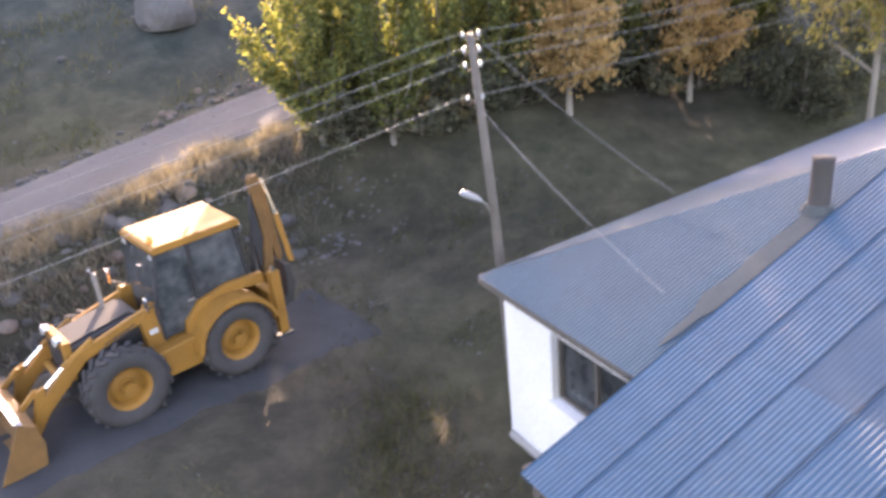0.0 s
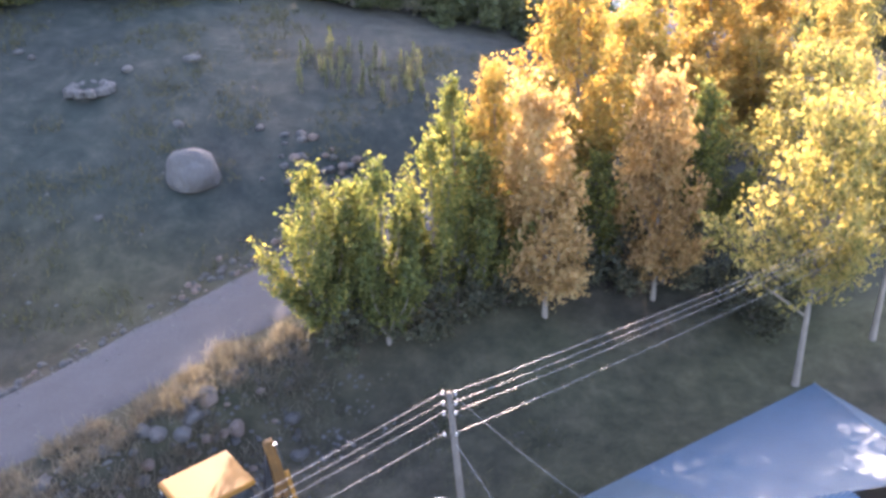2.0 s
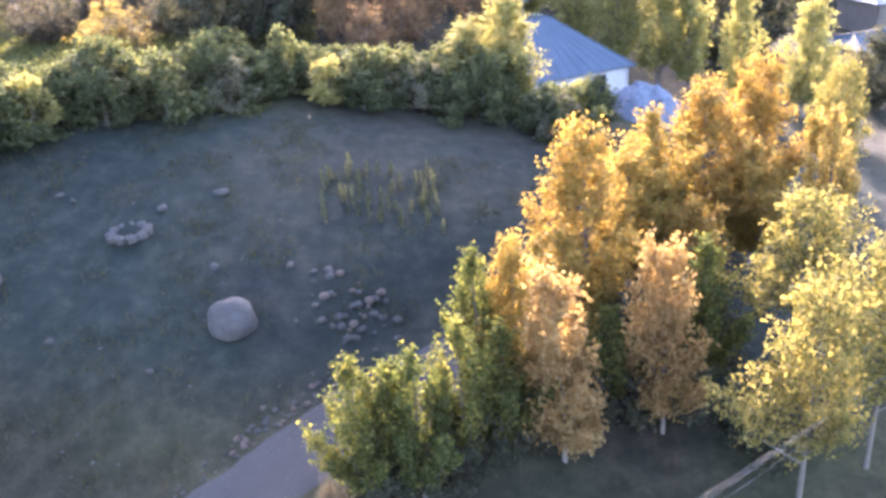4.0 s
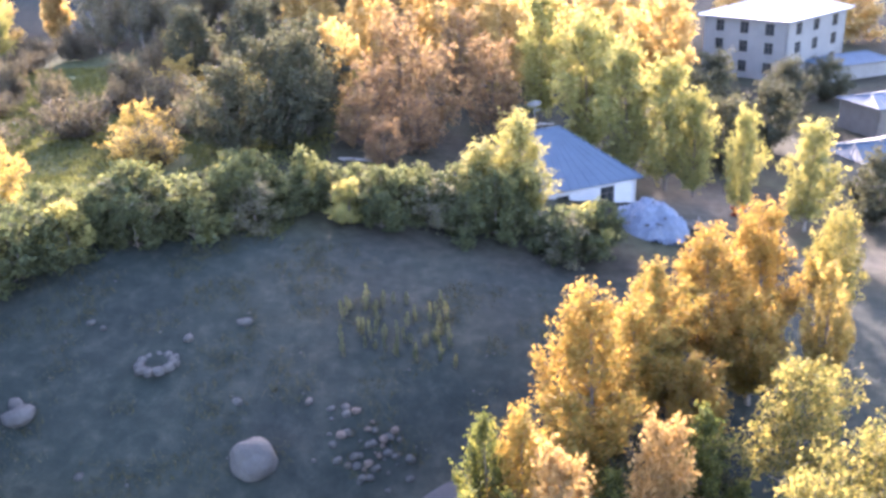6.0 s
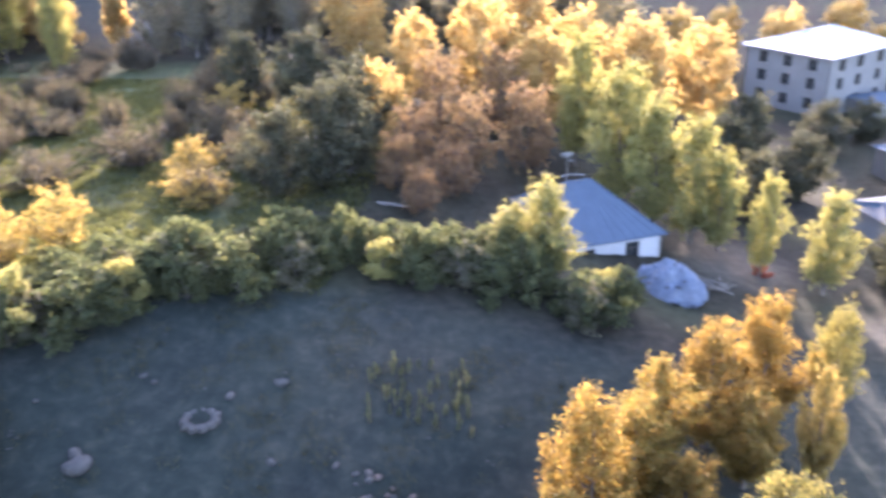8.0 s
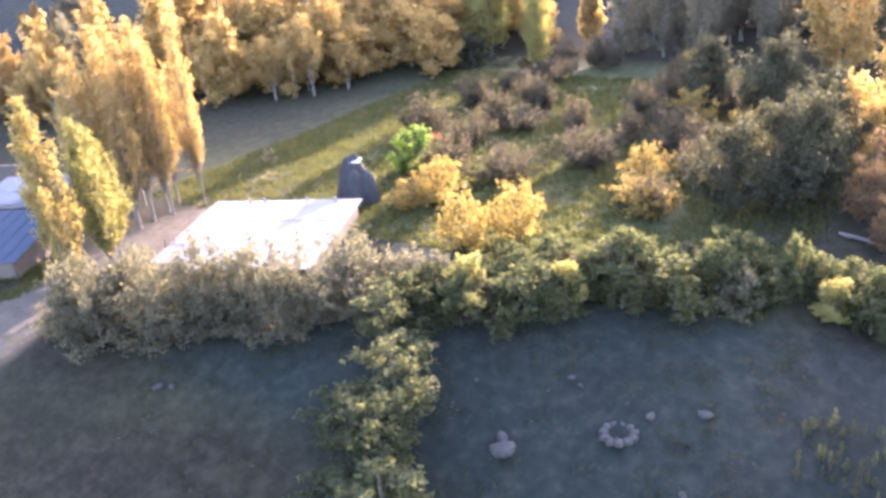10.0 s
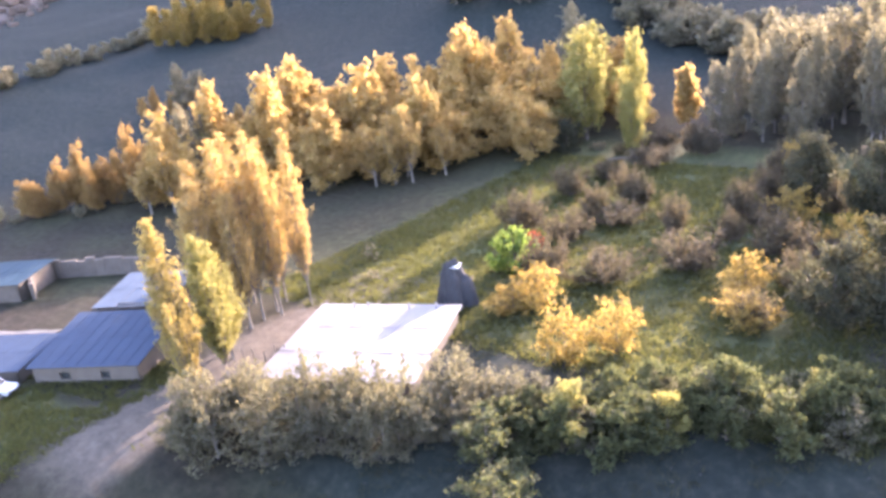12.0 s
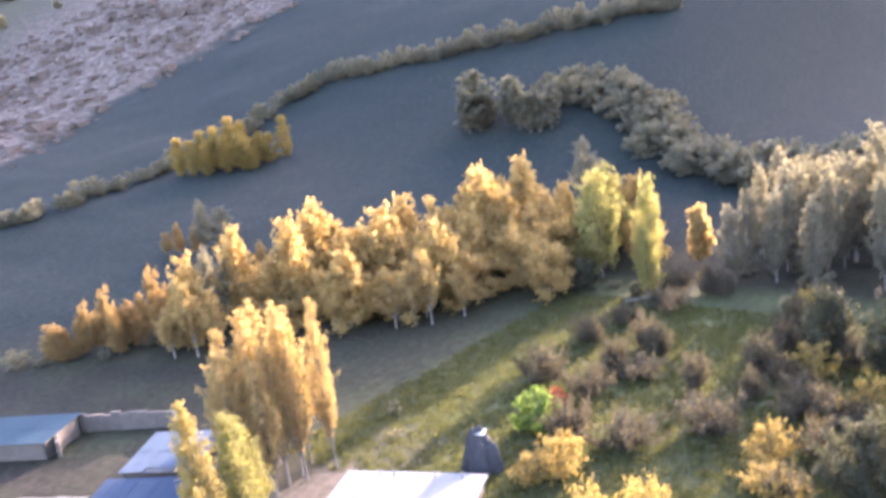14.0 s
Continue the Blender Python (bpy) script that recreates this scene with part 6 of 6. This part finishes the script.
def car():
    c = thing("parked_car", pose(-75.6, 21.9, height(-75.6, 21.9), 0, 0, 30), "white saloon car parked before the farm wall", "car")
    body = [(-2.1, 0.35), (2.1, 0.35), (2.15, 0.62), (1.95, 0.80), (1.0, 0.90), (0.45, 1.38), (-0.95, 1.40), (-1.55, 0.95), (-2.1, 0.88), (-2.15, 0.6)]
    b = part("body", prism(body, "y", -0.82, 0.82, 0.05), CAR_WHITE, c, "white painted body")
    part("side_glass", prism([(0.85, 0.92), (0.40, 1.32), (-0.90, 1.33), (-1.35, 0.96)], "y", -0.835, 0.835), GLASS_DARK, c)
    part("windscreen", box((0.74, 0, 1.14), (0.02, 1.35, 0.52), Matrix.Rotation(-0.86, 3, "Y")), GLASS_DARK, c)
    part("rear_window", box((-1.27, 0, 1.18), (0.02, 1.35, 0.50), Matrix.Rotation(0.92, 3, "Y")), GLASS_DARK, c)
    for x in (1.3, -1.3):
        for s in (1, -1):
            w = part("wheel", disc(0.31, 0.19, 0), RUBBER, c)
            w.matrix_basis = pose(x, s * 0.76, 0.31)
            part("hub_cap", disc(0.19, 0.2, 0), STEEL, w)
    for s in (1, -1):
        part("headlight", box((2.12, s * 0.6, 0.66), (0.05, 0.3, 0.14), bevel=0.01), PORCELAIN, c)
    part("bumper", box((2.15, 0, 0.45), (0.1, 1.6, 0.14), bevel=0.02), BLACK_PAINT, c)
    part("bumper", box((-2.15, 0, 0.45), (0.1, 1.6, 0.14), bevel=0.02), BLACK_PAINT, c)


car()


def mound(name, x, y, size, mat, label, category, seed, rot=0, rough=0.0):
    bm = bmesh.new()
    n = 40
    o = Vector((seed * 3.1, seed * 1.7, 0))
    grid = []
    for j in range(n + 1):
        row = []
        for i in range(n + 1):
            u, v = 2 * i / n - 1, 2 * j / n - 1
            r = min(1.0, math.hypot(u, v))
            z = size[2] * (1 - r ** 2.4) + 0.28 * size[2] * noise.noise(Vector((u * 2.4, v * 2.4, 0)) + o) + 0.16 * size[2] * abs(noise.noise(Vector((u * 5, v * 5, 1)) + o)) + rough * abs(noise.noise(Vector((u * 9, v * 9, 2)) + o))
            k = 1.0 if r == 0 else min(1.0, 1 / max(abs(u), abs(v), 1e-6)) * (max(abs(u), abs(v)) / max(math.hypot(u, v), 1e-6))
            row.append(bm.verts.new((size[0] * u * max(k, 0.72), size[1] * v * max(k, 0.72), z - 0.25 * (r > 0.97))))
        grid.append(row)
    for a, b in zip(grid, grid[1:]):
        for i in range(n):
            bm.faces.new((a[i], a[i + 1], b[i + 1], b[i]))
    t = thing(name, pose(x, y, height(x, y) - 0.05, 0, 0, rot), label, category)
    part("cover", bm, mat, t, smooth=True)
    return t


heap = mound("covered_heap", 13.0, 60.0, (3.1, 2.3, 2.1), TARP, "heap under a wrinkled pale blue plastic sheet weighted with stones", "heap", 4, -28, 0.75)
rng = random.Random(91)
for k in range(26):
    u, v = rng.uniform(-0.75, 0.75), rng.uniform(-0.75, 0.75)
    st = part("weight", shapes[k % 6], None, heap, "dark weight on the sheet")
    st.matrix_basis = pose(3.1 * u, 2.3 * v, 2.1 * (1 - math.hypot(u, v) ** 2.4) + 0.14, 0, 0, 40 * k) @ Matrix.Diagonal((rng.uniform(0.10, 0.3), rng.uniform(0.08, 0.18), 0.1, 1))
stack = mound("covered_haystack", -49.8, 54.6, (2.1, 1.9, 4.0), CANVAS, "haystack under a dark grey cover with a pale patch on top", "haystack", 6, 20)
part("top_sheet", box((0.2, -0.1, 3.98), (1.2, 1.0, 0.07), Matrix.Rotation(0.18, 3, "X"), 0.03), PLASTER, stack, "pale cover sheet")
fence = thing("stake_fence", Matrix(), "short row of pale leaning fence stakes", "fence")
for k in range(9):
    x, y = -60.2 + 0.85 * k, 36.4 + 0.45 * k
    z = height(x, y)
    part("stake", tube([(x, y, z - 0.2), (x + rng.uniform(-0.25, 0.25), y + rng.uniform(-0.2, 0.2), z + rng.uniform(1.1, 1.7))], [0.06, 0.045], 6), BARK_PALE, fence)
logs = thing("log_pile", pose(16.8, 61.8, height(16.8, 61.8)), "tangle of cut branches beside the covered heap", "log pile")
for k in range(14):
    a = rng.uniform(0, 3.1)
    c = Vector((rng.uniform(-1.2, 1.2), rng.uniform(-0.8, 0.8), 0.15 + 0.05 * k * 0.7))
    d = Vector((math.cos(a), math.sin(a), rng.uniform(-0.1, 0.15))) * rng.uniform(0.7, 1.4)
    part("branch", tube([c - d, c + d], [0.06, 0.03], 5), BARK_PALE, logs)


# ---- grass, weeds and rubble ----
def blades(name, spots, mat, label, seed, tall=(0.15, 0.4), per=14, wide=0.02, spread=0.12, category="grass"):
    """Tufts of narrow blades leaning outwards, one object."""
    r = np.random.default_rng(seed)
    base = np.repeat(np.array(spots, float), per, axis=0)
    n = len(base)
    base[:, :2] += r.normal(size=(n, 2)) * spread
    h = r.uniform(tall[0], tall[1], (n, 1))
    lean = r.normal(size=(n, 2)) * 0.45
    tip = base + np.concatenate([lean * h, h * r.uniform(0.7, 1.0, (n, 1))], 1)
    a = r.uniform(0, math.pi, n)
    side = np.stack([np.cos(a), np.sin(a), np.zeros(n)], 1) * wide * (0.6 + h)
    quad = np.stack([base - side, base + side, tip + side * 0.35, tip - side * 0.35], 1)
    return tagged(new(name, quads_mesh(name, quad, mat)), label, category, kind="stuff")


rng = random.Random(95)


def scatter(n, f):
    out = []
    while len(out) < n:
        p = f()
        if p:
            out.append((p[0], p[1], height(*p) - 0.02))
    return out


def on_bank():
    s, q = rng.uniform(-13, 5), rng.gauss(0.05, 0.85)
    return (-8.2 + 0.67 * s - 0.74 * q, 18.7 + 0.74 * s + 0.67 * q) if -2.2 < q < 1.1 + 0.6 * noise.noise((s * 0.9, 0, 7)) and noise.noise((s * 0.8, q * 1.2, 3)) > -0.1 else None


def in_field():
    x, y = rng.uniform(-45, 4), rng.uniform(22, 48)
    q, s = road_frame(x, y)
    return (x, y) if q > 5.5 and noise.noise((x * 0.35, y * 0.35, 4)) > 0.02 else None


def in_yard():
    x, y = rng.uniform(-9, 4), rng.uniform(7, 22)
    q, s = road_frame(x, y)
    return (x, y) if q < -2.0 and noise.noise((x * 0.6, y * 0.6, 8)) > 0.05 and not (-9.5 < x < -3.4 and 11 < y < 17) else None


def in_orchard():
    x, y = rng.uniform(-72, -12), rng.uniform(48, 104)
    return (x, y) if noise.noise((x * 0.2, y * 0.2, 2)) > -0.55 else None


blades("dry_grass", scatter(1200, on_bank), GRASS_DRY, "tufts of pale dry grass along the road bank", 1, (0.14, 0.5), 16, 0.012)
blades("field_grass", scatter(2600, in_field), GRASS_GREEN, "short rough grass in the dark field", 2, (0.12, 0.35), 8, 0.022, 0.3)
blades("yard_weeds", scatter(700, in_yard), GRASS_GREEN, "low weeds on the bare yard", 3, (0.06, 0.22), 10, 0.014, 0.2)
blades("orchard_grass", scatter(20000, in_orchard), GRASS_MEADOW, "uncut orchard grass", 4, (0.12, 0.4), 8, 0.06, 0.35)
def by_lane():
    x, y = rng.uniform(-78, -56), rng.uniform(14, 33)
    return (x, y) if abs(x + 60 + 0.06 * (y - 40)) > 3.0 and noise.noise((x * 0.3, y * 0.3, 6)) > -0.4 else None


blades("lane_grass", scatter(3200, by_lane), GRASS_MEADOW, "rough grass on either side of the farm lane", 6, (0.12, 0.4), 8, 0.05, 0.3)
blades("grass_edge", [(x, y, height(x, y)) for x, y in ((-1.6 + 0.4 * rng.gauss(0, 1), 8.5 + 0.45 * k / 10 + rng.uniform(-0.2, 0.2)) for k in range(120))], GRASS_GREEN, "strip of grass along the house path", 5, (0.1, 0.3), 14, 0.014, 0.15)
weed = plant("weed_sapling", tree_meshes("s", 98, 2.0, 0.24, 0.05, "spire", 40, 200, 0.06, LEAF_GREY, BARK, 6, 2.0), "thin grey-green sapling among weeds", "sapling", "saplings in the field")
stand(weed, [(rng.uniform(-7.5, -1.0), rng.uniform(37.5, 43.0), rng.uniform(0.4, 0.85), rng.uniform(0.7, 1.2)) for _ in range(44)], 33)
def gravel(name, spots, mat, label, seed, size):
    """Many small stones, joined into one mesh."""
    r = random.Random(seed)
    unit = [(1, 0, 0), (0.3, 0.9, 0.1), (-0.8, 0.5, 0), (-0.7, -0.7, 0.1), (0.4, -0.9, 0), (0.1, 0, 0.8), (0, 0.1, -0.5)]
    ring = [(0, 1), (1, 2), (2, 3), (3, 4), (4, 0)]
    verts, faces = [], []
    for x, y, z in spots:
        s, a, o = size * r.uniform(0.4, 1.0) ** 2 * 1.3, r.uniform(0, 6.28), len(verts)
        ca, sa, h = s * math.cos(a), s * math.sin(a), r.uniform(0.6, 1.1)
        verts += [(x + ca * u - sa * v * 0.8, y + sa * u + ca * v * 0.8, z + s * h * w + 0.1 * s) for u, v, w in unit]
        faces += [(o + i, o + j, o + 5) for i, j in ring] + [(o + j, o + i, o + 6) for i, j in ring]
    me = bpy.data.meshes.new(name)
    me.from_pydata(verts, [], faces)
    me.materials.append(mat)
    return tagged(new(name, me), label, "gravel", kind="stuff")


def on_road_edge():
    s, q = rng.uniform(-15, 9), rng.choice((rng.gauss(0.2, 0.5), rng.gauss(4.6, 0.5), rng.uniform(0.2, 4.6)))
    return (-8.2 + 0.67 * s - 0.74 * q, 18.7 + 0.74 * s + 0.67 * q)


def on_slope():
    s, q = rng.uniform(-13, 6), rng.uniform(-3.6, 0.3)
    return (-8.2 + 0.67 * s - 0.74 * q, 18.7 + 0.74 * s + 0.67 * q)


gravel("road_gravel", [(x, y, z + 0.03) for x, y, z in scatter(1500, on_road_edge)], ROCK, "loose grey gravel along the dirt road", 61, 0.06)
gravel("bank_gravel", scatter(1600, on_slope), ROCK, "small loose stones on the road bank", 62, 0.10)
gravel("yard_gravel", scatter(900, in_yard), ROCK, "scattered pebbles on the dark yard", 63, 0.05)
gravel("field_gravel", scatter(500, in_field), ROCK, "small stones in the rough field", 64, 0.10)
rubble = thing("rubble_patch", Matrix(), "patch of pale rubble stones in the field", "rubble")
for k in range(46):
    x, y = -5.2 + rng.gauss(0, 1.1), 32.6 + rng.gauss(0, 1.0)
    z = rng.uniform(0.08, 0.26)
    st = part("stone", shapes[k % 6], None, rubble)
    st.matrix_basis = pose(x, y, height(x, y) + 0.1 * z, 0, 0, 33 * k) @ Matrix.Diagonal((z, z, z, 1))


def rock_field():
    """The sunlit stony slope: angular rocks, joined."""
    r = random.Random(97)
    verts, faces = [], []
    n = 0
    while n < 1700:
        x, y = r.uniform(-560, -250), r.uniform(60, 420)
        rx = beyond_stone_edge(x, y)
        if rx < -6 or rx > 170 or r.random() < 0.25:
            continue
        n += 1
        s = r.choice((0.7, 0.9, 1.2, 1.8, 2.6)) * r.uniform(0.7, 1.3)
        z, b = height(x, y), len(verts)
        for k in range(8):
            verts.append((x + s * (1 if k & 1 else -1) * r.uniform(0.5, 1.1), y + s * (1 if k & 2 else -1) * r.uniform(0.5, 1.1), z + (s * r.uniform(0.4, 0.9) if k & 4 else -0.6)))
        faces += [tuple(b + i for i in f) for f in ((0, 1, 5, 4), (1, 3, 7, 5), (3, 2, 6, 7), (2, 0, 4, 6), (4, 5, 7, 6))]
    me = bpy.data.meshes.new("rock_field")
    me.from_pydata(verts, [], faces)
    me.materials.append(ROCK_RED)
    tagged(new("rock_field", me), "scattered angular reddish rocks on the sunlit hillside", "rocks", kind="stuff")


rock_field()
far = plant("distant_tree", tree_meshes("d", 99, 9.0, 4.5, 0.1, "round", 60, 1500, 0.6, LEAF_PALE, BARK, 2), "distant rounded grey-green tree on the far slope", "tree", "distant trees")
stand(far, [(-640, 240, 1, 1), (-655, 300, 1.1, 1.1), (-600, 330, 0.9, 1), (-610, 350, 0.8, 0.9), (-680, 270, 1.1, 1), (-560, 370, 0.9, 0.9), (-700, 330, 1.1, 1.2), (-580, 345, 0.9, 0.9)] + [(rng.uniform(-760, -500), rng.uniform(190, 420), rng.uniform(0.3, 0.9), rng.uniform(0.5, 1.2)) for _ in range(40)], 34)
